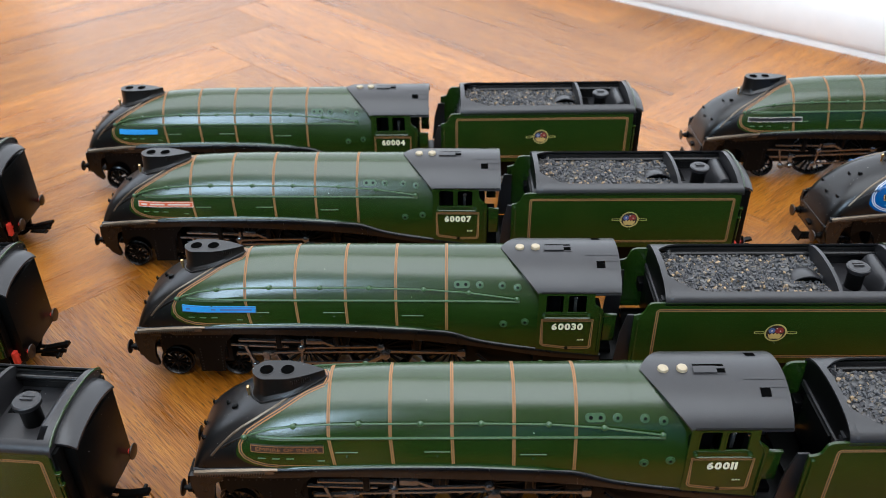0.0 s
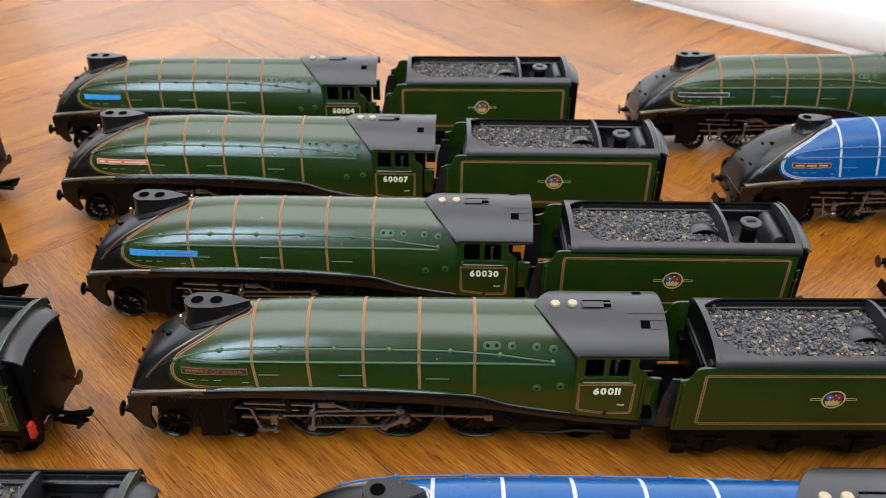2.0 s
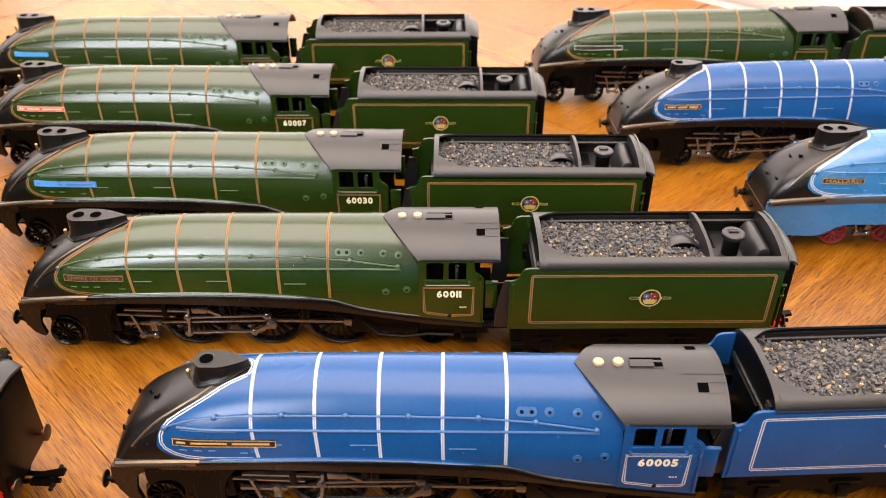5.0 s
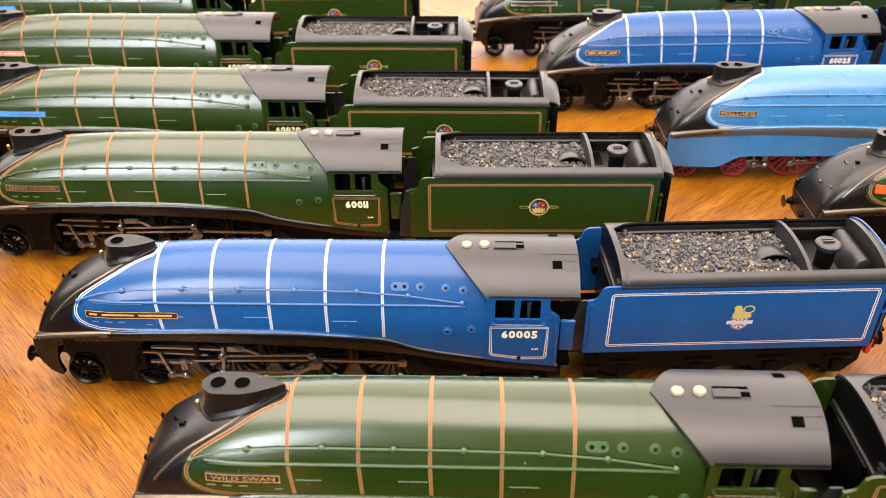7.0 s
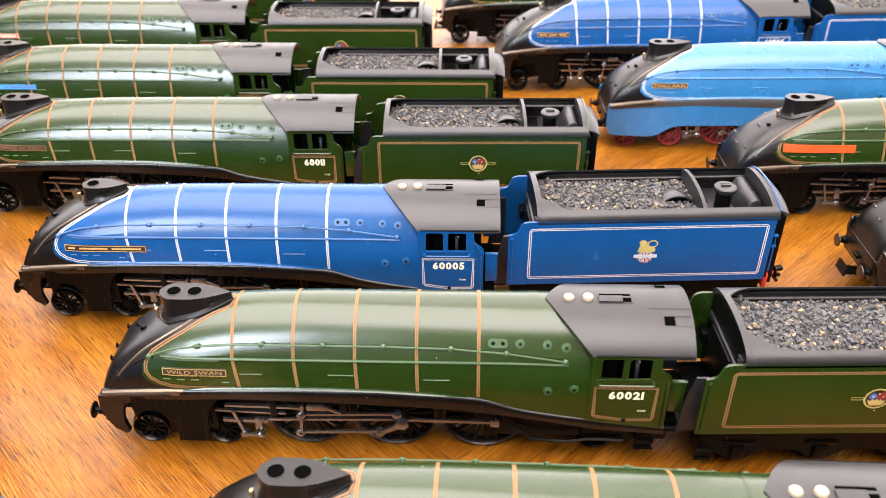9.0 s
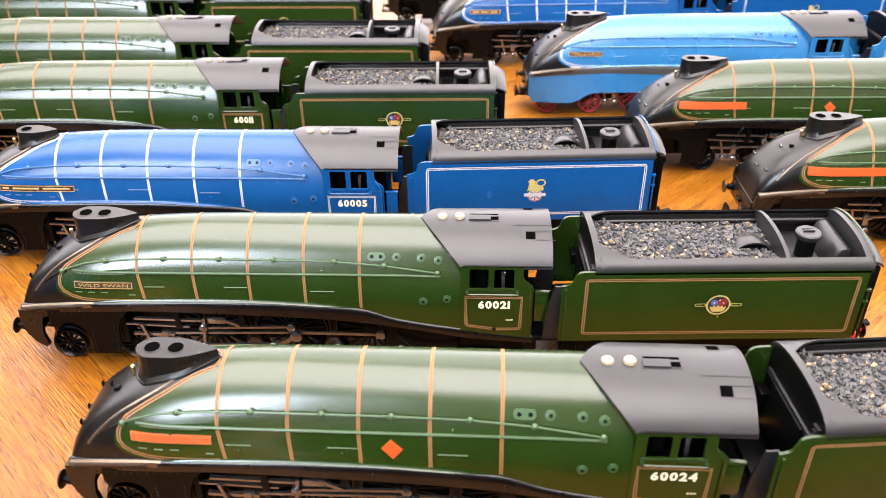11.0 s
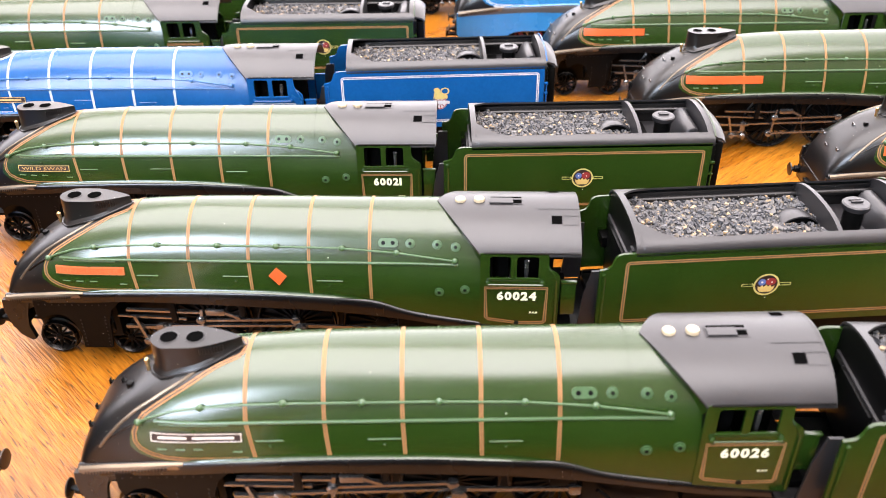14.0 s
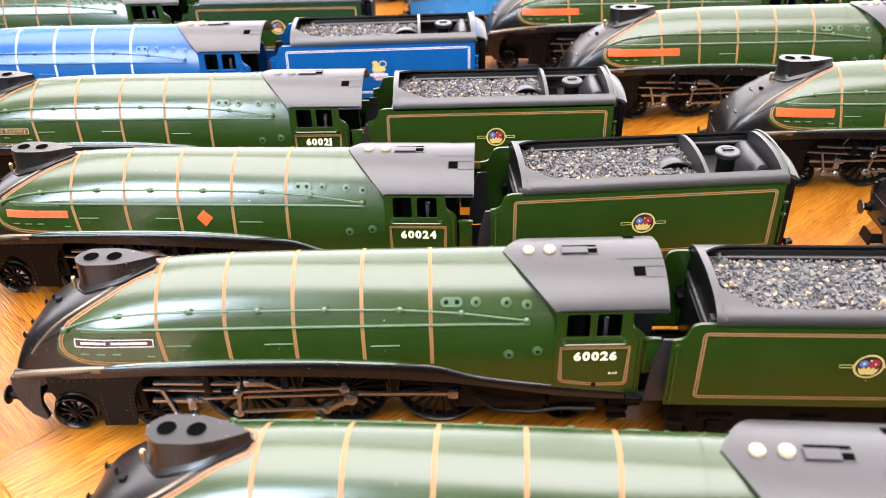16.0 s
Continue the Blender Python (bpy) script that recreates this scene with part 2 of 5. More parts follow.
def tube(points, r, sides=6, closed=False):
    pts = [Vector(p) for p in points]
    v, f = [], []
    n = len(pts)
    up = Vector((0.13, 0.31, 0.94))
    for i, p in enumerate(pts):
        a, b = pts[max(i - 1, 0)], pts[min(i + 1, n - 1)]
        if closed:
            a, b = pts[i - 1], pts[(i + 1) % n]
        t = (b - a).normalized()
        s = t.cross(up).normalized()
        u = s.cross(t)
        for k in range(sides):
            w = 2 * math.pi * k / sides
            v.append(tuple(p + r * (math.cos(w) * s + math.sin(w) * u)))
    for i in range(n if closed else n - 1):
        j = (i + 1) % n
        for k in range(sides):
            q = (k + 1) % sides
            f.append((i * sides + k, i * sides + q, j * sides + q, j * sides + k))
    if not closed:
        f += [tuple(range(sides))[::-1], tuple((n - 1) * sides + k for k in range(sides))]
    return v, f


def lathe(profile, place, axis, sides=20):
    """profile: (radius, height) pairs, turned about the axis through place; closed at both ends."""
    a = Vector(axis).normalized()
    s = a.orthogonal().normalized()
    u = a.cross(s)
    p0 = Vector(place)
    v, f = [], []
    for r, h in profile:
        for k in range(sides):
            w = 2 * math.pi * k / sides
            v.append(tuple(p0 + a * h + r * (math.cos(w) * s + math.sin(w) * u)))
    for i in range(len(profile) - 1):
        for k in range(sides):
            q = (k + 1) % sides
            f.append((i * sides + k, i * sides + q, (i + 1) * sides + q, (i + 1) * sides + k))
    f += [tuple(range(sides))[::-1], tuple((len(profile) - 1) * sides + k for k in range(sides))]
    return v, f


def sheet(rows):
    """A grid of points as quads."""
    v = [tuple(p) for r in rows for p in r]
    m = len(rows[0])
    f = []
    for i in range(len(rows) - 1):
        for k in range(m - 1):
            f.append((i * m + k, i * m + k + 1, (i + 1) * m + k + 1, (i + 1) * m + k))
    return v, f


def slab(rows, shift):
    """A grid of points given thickness by a second skin moved by shift (a vector)."""
    s = Vector(shift)
    n, m = len(rows), len(rows[0])
    v = [tuple(p) for r in rows for p in r] + [tuple(Vector(p) + s) for r in rows for p in r]
    k0 = n * m
    f = []
    for i in range(n - 1):
        for k in range(m - 1):
            q = (i * m + k, i * m + k + 1, (i + 1) * m + k + 1, (i + 1) * m + k)
            f += [q, tuple(a + k0 for a in q[::-1])]
    rim = [i * m for i in range(n)] + [(n - 1) * m + k for k in range(1, m)] + [i * m + m - 1 for i in range(n - 2, -1, -1)] + list(range(m - 2, 0, -1))
    for a, b in zip(rim, rim[1:] + rim[:1]):
        f.append((a, b, b + k0, a + k0))
    return v, f


def prism(outline, y0, y1):
    """An outline in x, z with thickness along y."""
    n = len(outline)
    v = [(x, y0, z) for x, z in outline] + [(x, y1, z) for x, z in outline]
    f = [tuple(range(n)), tuple(range(2 * n - 1, n - 1, -1))]
    f += [(i, (i + 1) % n, n + (i + 1) % n, n + i) for i in range(n)]
    return v, f


def grid_plate(xs, zs, skip, y0, y1):
    """A plate in x, z cut by a grid, with the cells in skip left open."""
    m = len(zs)
    k0 = len(xs) * m
    v = [(x, y, z) for y in (y0, y1) for x in xs for z in zs]
    cells = {(i, k) for i in range(len(xs) - 1) for k in range(m - 1)} - skip
    f = []
    for i, k in cells:
        q = (i * m + k, (i + 1) * m + k, (i + 1) * m + k + 1, i * m + k + 1)
        f += [q, tuple(a + k0 for a in q[::-1])]
        for a, b, near in ((q[0], q[1], (i, k - 1)), (q[1], q[2], (i + 1, k)), (q[2], q[3], (i, k + 1)), (q[3], q[0], (i - 1, k))):
            if near not in cells:
                f.append((a, b, b + k0, a + k0))
    return v, f


def arc(cx, cz, r, a0, a1, n=8):
    return [(cx + r * math.cos(radians(a0 + (a1 - a0) * i / n)), cz + r * math.sin(radians(a0 + (a1 - a0) * i / n))) for i in range(n + 1)]


def round_rect(x0, x1, z0, z1, r, n=4):
    return arc(x1 - r, z1 - r, r, 0, 90, n) + arc(x0 + r, z1 - r, r, 90, 180, n) + arc(x0 + r, z0 + r, r, 180, 270, n) + arc(x1 - r, z0 + r, r, 270, 360, n)


def loop_strip(outline, y, inner, outer, proud):
    """A flat closed band along an outline in x, z at the side y: from inner to outer, measured outwards."""
    n = len(outline)
    cx, cz = sum(p[0] for p in outline) / n, sum(p[1] for p in outline) / n
    v, f = [], []
    for i, (x, z) in enumerate(outline):
        a, b = outline[i - 1], outline[(i + 1) % n]
        t = Vector((b[0] - a[0], b[1] - a[1])).normalized()
        q = Vector((t.y, -t.x))
        if q.dot(Vector((x - cx, z - cz))) < 0:
            q = -q
        for d in (inner, outer):
            v.append((x + q.x * d, y + proud, z + q.y * d))
    for i in range(n):
        j = (i + 1) % n
        f.append((2 * i, 2 * i + 1, 2 * j + 1, 2 * j))
    return v, f


def curve_at(x, table):
    """Smooth reading of a table of (x, value)."""
    if x <= table[0][0]:
        return table[0][1]
    for i in range(len(table) - 1):
        (xa, a), (xb, b) = table[i], table[i + 1]
        if x <= xb:
            def slope(k):
                if k <= 0 or k >= len(table) - 1:
                    k2 = min(max(k, 0), len(table) - 2) if k <= 0 else len(table) - 2
                    return (table[k2 + 1][1] - table[k2][1]) / (table[k2 + 1][0] - table[k2][0])
                l = (table[k][1] - table[k - 1][1]) / (table[k][0] - table[k - 1][0])
                r = (table[k + 1][1] - table[k][1]) / (table[k + 1][0] - table[k][0])
                return 0.0 if l * r <= 0 else 2 * l * r / (l + r)
            h = xb - xa
            t = (x - xa) / h
            m0, m1 = slope(i) * h, slope(i + 1) * h
            return (2 * t ** 3 - 3 * t ** 2 + 1) * a + (t ** 3 - 2 * t ** 2 + t) * m0 + (3 * t ** 2 - 2 * t ** 3) * b + (t ** 3 - t ** 2) * m1
    return table[-1][1]


def text_mesh(name, text, high, mat, place, wide=0.0, bold=0.0):
    """Raised lettering that stands in the x, z plane facing the near side; place is its middle. Returns (verts, faces, materials)."""
    cu = bpy.data.curves.new(name, "FONT")
    cu.body, cu.size, cu.align_x, cu.offset, cu.resolution_u = text, 1.0, "LEFT", bold, 3
    ob = bpy.data.objects.new(name, cu)
    scene.collection.objects.link(ob)
    bpy.context.view_layer.update()
    me = bpy.data.meshes.new_from_object(ob.evaluated_get(bpy.context.evaluated_depsgraph_get()))
    bpy.data.objects.remove(ob)
    co = [v.co.copy() for v in me.vertices]
    x0, x1 = min(c.x for c in co), max(c.x for c in co)
    y0, y1 = min(c.y for c in co), max(c.y for c in co)
    k = high / (y1 - y0)
    kx = wide / (x1 - x0) if wide else k
    v = [(place[0] + (c.x - (x0 + x1) / 2) * kx, place[1], place[2] + (c.y - (y0 + y1) / 2) * k) for c in co]
    f = [tuple(p.vertices) for p in me.polygons]
    bpy.data.meshes.remove(me)
    return v, f, mat


def number_mesh(name, text, high, mat, place, gap, bold):
    """Figures set close together, each as wide as it is drawn."""
    v, f, x = [], [], 0.0
    for ch in text:
        cv, cf, _ = text_mesh(name, ch, high, mat, (0, place[1], place[2]), bold=bold)
        lo, hi = min(p[0] for p in cv), max(p[0] for p in cv)
        k = len(v)
        v += [(p[0] - lo + x, p[1], p[2]) for p in cv]
        f += [tuple(i + k for i in q) for q in cf]
        x += hi - lo + gap
    x -= gap
    return [(place[0] + p[0] - x / 2, p[1], p[2]) for p in v], f, mat


# ---- the room: floor, walls, ceiling ----
TURN = radians(-41)
UX, VX = Vector((math.cos(TURN), math.sin(TURN), 0)), Vector((-math.sin(TURN), math.cos(TURN), 0))
ROOM = Matrix.Rotation(TURN, 4, "Z")


def room_part(name, boxes, mat, label, category):
    v, f = joined(*[box(*[c * 1000 for c in b], bevel=0) for b in boxes])
    ob = new(name, mesh_of(name, v, f, mat, smooth=False))
    ob.matrix_world = ROOM
    return tagged(ob, label, category, kind="structure")


U0, U1, V0, V1, TOP = -2.3, 2.6, -2.2, 0.635, 2.4
room_part("wall_end", [(U1, U1 + 0.1, V0 - 0.1, V1 + 0.1, 0, TOP)], BEIGE, "plain unseen wall, kept dark to cut fill light", "wall")


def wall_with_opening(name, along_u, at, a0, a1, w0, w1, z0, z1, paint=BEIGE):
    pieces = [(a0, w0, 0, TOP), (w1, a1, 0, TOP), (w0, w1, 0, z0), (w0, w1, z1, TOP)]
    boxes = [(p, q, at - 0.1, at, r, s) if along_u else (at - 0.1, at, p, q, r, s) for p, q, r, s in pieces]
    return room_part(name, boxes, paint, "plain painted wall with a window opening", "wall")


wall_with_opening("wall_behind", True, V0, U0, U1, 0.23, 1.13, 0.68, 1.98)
wall_with_opening("wall_right", True, V1 + 0.1, U0, U1, -1.7, 1.5, 0.034, 1.95, PLASTER)
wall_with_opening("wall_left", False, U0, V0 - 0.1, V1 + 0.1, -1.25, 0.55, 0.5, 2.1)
# unseen ceiling, left open only for the added overhead lamp
room_part("ceiling", [(U0 - 0.1, -1.7, V0 - 0.1, V1 + 0.1, TOP, TOP + 0.08), (2.1, U1 + 0.1, V0 - 0.1, V1 + 0.1, TOP, TOP + 0.08), (-1.7, 2.1, V0 - 0.1, -1.5, TOP, TOP + 0.08), (-1.7, 2.1, 0.56, V1 + 0.1, TOP, TOP + 0.08)], CEILING, "plain white painted ceiling round an added fill-light opening", "ceiling")


def skirting():
    # a quarter-round bead at the floor, the board above it
    prof = [(0.635, 0.0), (0.617, 0.0), (0.6173, 0.003), (0.6187, 0.0062), (0.621, 0.0085), (0.6245, 0.0098), (0.6245, 0.0265), (0.6255, 0.0292), (0.628, 0.031), (0.635, 0.032)]
    v = [(u * 1000, a * 1000, z * 1000) for u in (U0, U1) for a, z in prof]
    n = len(prof)
    f = [(i, (i + 1) % n, n + (i + 1) % n, n + i) for i in range(n)] + [tuple(range(n)), tuple(range(2 * n - 1, n - 1, -1))]
    ob = new("baseboard", mesh_of("baseboard", v, f, GLOSS_WHITE, smooth=False))
    ob.matrix_world = ROOM
    tagged(ob, "white gloss-painted wooden skirting board along the wall", "skirting board", kind="structure")


skirting()


def window_frame(name, m, wide, high):
    """A white casement in an opening: frame, mullion and two panes."""
    root = new(name)
    root.matrix_world = m
    w, h, t = wide * 500, high * 500, 45
    part("window_frame", (*joined(box(-w, w, -30, 30, -h, -h + t, 4), box(-w, w, -30, 30, h - t, h, 4), box(-w, -w + t, -30, 30, -h + t, h - t, 4), box(w - t, w, -30, 30, -h + t, h - t, 4), box(-22, 22, -30, 30, -h + t, h - t, 4)), GLOSS_WHITE), root)
    part("window_sill", (*box(-w - 40, w + 40, -30, 90, -h - 30, -h, 5), GLOSS_WHITE), root)
    return tagged(root, "white-painted casement window letting daylight in", "window", kind="structure")


window_frame("window_1", ROOM @ pose(0.68, V0 - 0.05, 1.33), 0.9, 1.3)
window_frame("window_3", ROOM @ pose(-0.1, V1 + 0.07, 0.992, 0, 0, 180), 3.2, 1.916)
window_frame("window_2", ROOM @ pose(U0 - 0.05, -0.35, 1.3, 0, 0, -90), 1.8, 1.6)

# ---- the locomotive's shape ----
CROWN = [(-10.5, 19), (-10, 23.5), (-8.5, 28.5), (-5, 34.5), (0, 39.2), (5, 42.6), (10, 45.2), (20, 48.6), (30, 50.5), (40, 51.5), (60, 52.3), (140, 52.6)]
HALF = [(-10.5, 12.2), (-10, 12.8), (-8.5, 13.2), (-5, 13.8), (0, 14.4), (10, 15.3), (20, 15.8), (105, 15.8), (125, 16.1), (140, 16.5)]
POWER = [(-10.5, 4.5), (-5, 3.6), (5, 2.8), (16, 2.35), (33, 2.15), (140, 2.15)]
SPRING = [(-10.5, 14), (-5, 19), (5, 24.5), (20, 28.5), (140, 28.5)]
HEM = [(-10.5, 12), (-8, 22), (0, 24), (33, 26), (105, 24), (112, 21), (140, 17)]
NOSE_EDGE = [(28.5, 17), (29.5, 11), (31, 7.4), (33.4, 5.4), (37, 6.2), (40.3, 8.8), (43, 13), (46, 19), (49, 26), (50.9, 33.5)]
SKIRT_TOP = [(-9, 25.4), (-1, 27.0), (14, 28.7), (33, 29.2), (53, 29.6), (72, 29.4), (91, 28.4), (104, 27.4), (108, 26.5), (113, 24.6), (118, 23.2), (137, 20.2), (161, 17.2)]
SKIRT_FOOT = [(-9, 22.8), (13, 24.8), (33, 25.6), (52, 25.1), (72, 24.3), (91, 23.3), (110, 21.3), (130, 18.2), (140, 16.4), (161, 14.6)]


SEAM, SEAM_HALF, CENTRE = 39.7, 14.2, 30.0


def half_at(x, z):
    """Half the casing's width at a height: flat flanks up to the seam, a round top above, a wedge at the nose."""
    w, n, zb, zt = curve_at(x, HALF), curve_at(x, POWER), curve_at(x, SPRING), curve_at(x, CROWN)
    if z <= zb:
        return w
    soft = w * max(0.0, 1 - ((z - zb) / (zt - zb)) ** n) ** (1 / n)
    k = min(1.0, max(0.0, (x - 4) / 26))
    if k == 0:
        return soft
    if z < SEAM:
        hard = w + (SEAM_HALF - w) * ((z - zb) / (SEAM - zb)) ** 1.7
    else:
        r = SEAM_HALF / math.sqrt(1 - ((SEAM - CENTRE) / (zt - CENTRE)) ** 2)
        hard = r * math.sqrt(max(0.0, 1 - ((z - CENTRE) / (zt - CENTRE)) ** 2))
    k = k * k * (3 - 2 * k)
    return soft + (hard - soft) * k


def skin(x, p):
    """A point of the streamlined casing: p runs 0 to 180 over the top, below 0 and above 180 down the sides."""
    zb, zt = curve_at(x, SPRING), curve_at(x, CROWN)
    if p < 0 or p > 180:
        k = -p if p < 0 else p - 180
        w = curve_at(x, HALF)
        return (x, -w if p < 0 else w, zb - k * (zb - curve_at(x, HEM)))
    n = curve_at(x, POWER)
    z = zb + (zt - zb) * max(math.sin(radians(p)), 0.0) ** (2 / n)
    return (x, -half_at(x, z) if p < 90 else half_at(x, z), z)


def side_y(x, z):
    return -half_at(x, z)


def top_z(x, y):
    lo, hi = curve_at(x, SPRING), curve_at(x, CROWN)
    for _ in range(30):
        mid = (lo + hi) / 2
        if half_at(x, mid) > abs(y):
            lo = mid
        else:
            hi = mid
    return lo


def side_normal(x, z):
    e = 0.3
    a = Vector((x, side_y(x, z), z))
    dx = Vector((x + e, side_y(x + e, z), z)) - a
    dz = a - Vector((x, side_y(x, z - e), z - e))
    nrm = dx.cross(dz).normalized()
    return nrm if nrm.y < 0 else -nrm


SEAM_P = math.degrees(math.asin(((SEAM - 28.5) / (52.35 - 28.5)) ** (2.15 / 2)))
UP_P = [SEAM_P * i / 8 for i in range(8)] + [SEAM_P + (90 - SEAM_P) * (i / 22) ** 0.8 for i in range(23)]
ROWS_P = [-1, -0.5] + UP_P + [180 - p for p in UP_P[-2::-1]] + [180.5, 181]


def edge_x(p):
    if p < 0 or p > 180:
        return 33.5
    x = -9.0
    while x < 33.5:
        if x >= curve_at(skin(x, p)[2], NOSE_EDGE):
            return x
        x += 0.1
    return 33.5


EDGE = [edge_x(p) for p in ROWS_P]


def mirrored(shape):
    return [(x, -y, z) for x, y, z in shape[0]], [q[::-1] for q in shape[1]]


def both(name, shape, mat, parent, label=""):
    return [part(name, (*s, mat), parent, label) for s in (shape, mirrored(shape))]


def surface_strip(points, width, proud, offset=0.0):
    """A thin strip along (x, z) points on the near side of the casing."""
    v, f = [], []
    pts = [Vector((x, side_y(x, z), z)) for x, z in points]
    for i, (x, z) in enumerate(points):
        t = (pts[min(i + 1, len(pts) - 1)] - pts[max(i - 1, 0)]).normalized()
        nr = side_normal(x, z)
        s = t.cross(nr).normalized()
        for d in (offset - width / 2, offset + width / 2):
            v.append(tuple(pts[i] + s * d + nr * proud))
    for i in range(len(points) - 1):
        f.append((2 * i, 2 * i + 1, 2 * i + 3, 2 * i + 2))
    return v, f


def hoop(x, wide, proud=0.07, lean=0.0):
    """A lining hoop right over the casing: orange, black, orange."""
    v, f, fm = [], [], []
    ps = [-0.15] + [p for p in ROWS_P if 0 <= p <= 180] + [180.15]
    cuts = (-wide / 2, -wide / 8, wide / 8, wide / 2)
    for p in ps:
        y, z = skin(x, p)[1:]
        q0, q1 = Vector(skin(x, max(p - 1.5, 0))), Vector(skin(x, min(p + 1.5, 180)))
        t = q1 - q0
        nr = Vector((0, -t.z, t.y))
        nr = nr.normalized() if nr.length > 1e-6 else Vector((0, math.copysign(1, y), 0))
        if nr.dot(Vector((0, y, z - 34))) < 0:
            nr = -nr
        slip = lean * max(0.0, (SEAM - z) / 11)
        for d in cuts:
            sy, sz = skin(x + d + slip, p)[1:]
            v.append((x + d + slip, sy + nr.y * proud, sz + nr.z * proud))
    for i in range(len(ps) - 1):
        for k in range(3):
            f.append((4 * i + k, 4 * i + k + 1, 4 * i + k + 5, 4 * i + k + 4))
            fm.append(1 if k == 1 else 0)
    return v, f, [ORANGE, CORE], fm


def ring(profile, place, sides=28):
    """A closed profile of (radius, y) turned about the y axis."""
    v, f = [], []
    m = len(profile)
    for k in range(sides):
        w = 2 * math.pi * k / sides
        for r, h in profile:
            v.append((place[0] + r * math.cos(w), place[1] + h, place[2] + r * math.sin(w)))
    for k in range(sides):
        q = (k + 1) % sides
        for i in range(m):
            j = (i + 1) % m
            f.append((k * m + i, k * m + j, q * m + j, q * m + i))
    return v, f


def wheel(name, x, y, r, spokes, parent, rim=TYRE, centre=FRAME):
    """A flanged wheel whose face looks to the near (y < 0) or the far side."""
    s = 1 if y > 0 else -1
    w = part(name, (*ring([(r - 1.1, 0), (r - 0.5, s * 0.9), (r - 0.15, s * 0.8), (r - 0.1, -s * 1.0), (r + 0.5, -s * 1.3), (r + 0.4, -s * 1.9), (r - 1.6, -s * 1.9)], (x, y, r + 0.5)), rim), parent)
    pieces = [lathe([(r * 0.2, -1.6), (r * 0.2, 0.5), (r * 0.12, 0.8)], (x, y, r + 0.5), (0, s, 0), 12)]
    for k in range(spokes):
        a = 2 * math.pi * (k + 0.3) / spokes
        ca, sa = math.cos(a), math.sin(a)
        hw = 0.32
        q = []
        for yy in (-1.2 * s, 0.1 * s):
            for rr, side in ((r * 0.15, -1), (r * 0.15, 1), (r - 1.4, 1), (r - 1.4, -1)):
                q.append((x + ca * rr - sa * hw * side, y + yy, r + 0.5 + sa * rr + ca * hw * side))
        pieces.append((q, [(0, 1, 2, 3), (7, 6, 5, 4), (0, 4, 5, 1), (1, 5, 6, 2), (2, 6, 7, 3), (3, 7, 4, 0)]))
    part("spokes", (*joined(*pieces), centre), w)
    return w


def bar(x0, z0, x1, z1, y, wide, thick=0.8):
    d = Vector((x1 - x0, z1 - z0))
    q = Vector((-d.y, d.x)).normalized() * wide / 2
    e = d.normalized() * wide * 0.4
    return prism([(x0 - e.x + q.x, z0 - e.y + q.y), (x1 + e.x + q.x, z1 + e.y + q.y), (x1 + e.x - q.x, z1 + e.y - q.y), (x0 - e.x - q.x, z0 - e.y - q.y)], y - thick / 2, y + thick / 2)


def pin(x, z, y, r):
    return lathe([(r, 1.0), (r, -0.6), (r * 0.6, -1.0)], (x, y, z), (0, 1, 0), 10)


def buffer(parent, x, y, z, way, housing=FRAME):
    b = part("buffer", (*lathe([(2.0, 0), (2.0, 0.5), (1.5, 0.8), (1.4, 2.2), (0.8, 2.3), (0.8, 3.6)], (x, y, z), (way, 0, 0), 14), housing), parent)
    part("buffer_head", (*lathe([(1.0, 3.4), (2.6, 3.7), (2.75, 3.9), (2.6, 4.15), (1.2, 4.4)], (x, y, z), (way, 0, 0), 18), DULL_STEEL), b, "dull round steel buffer head")


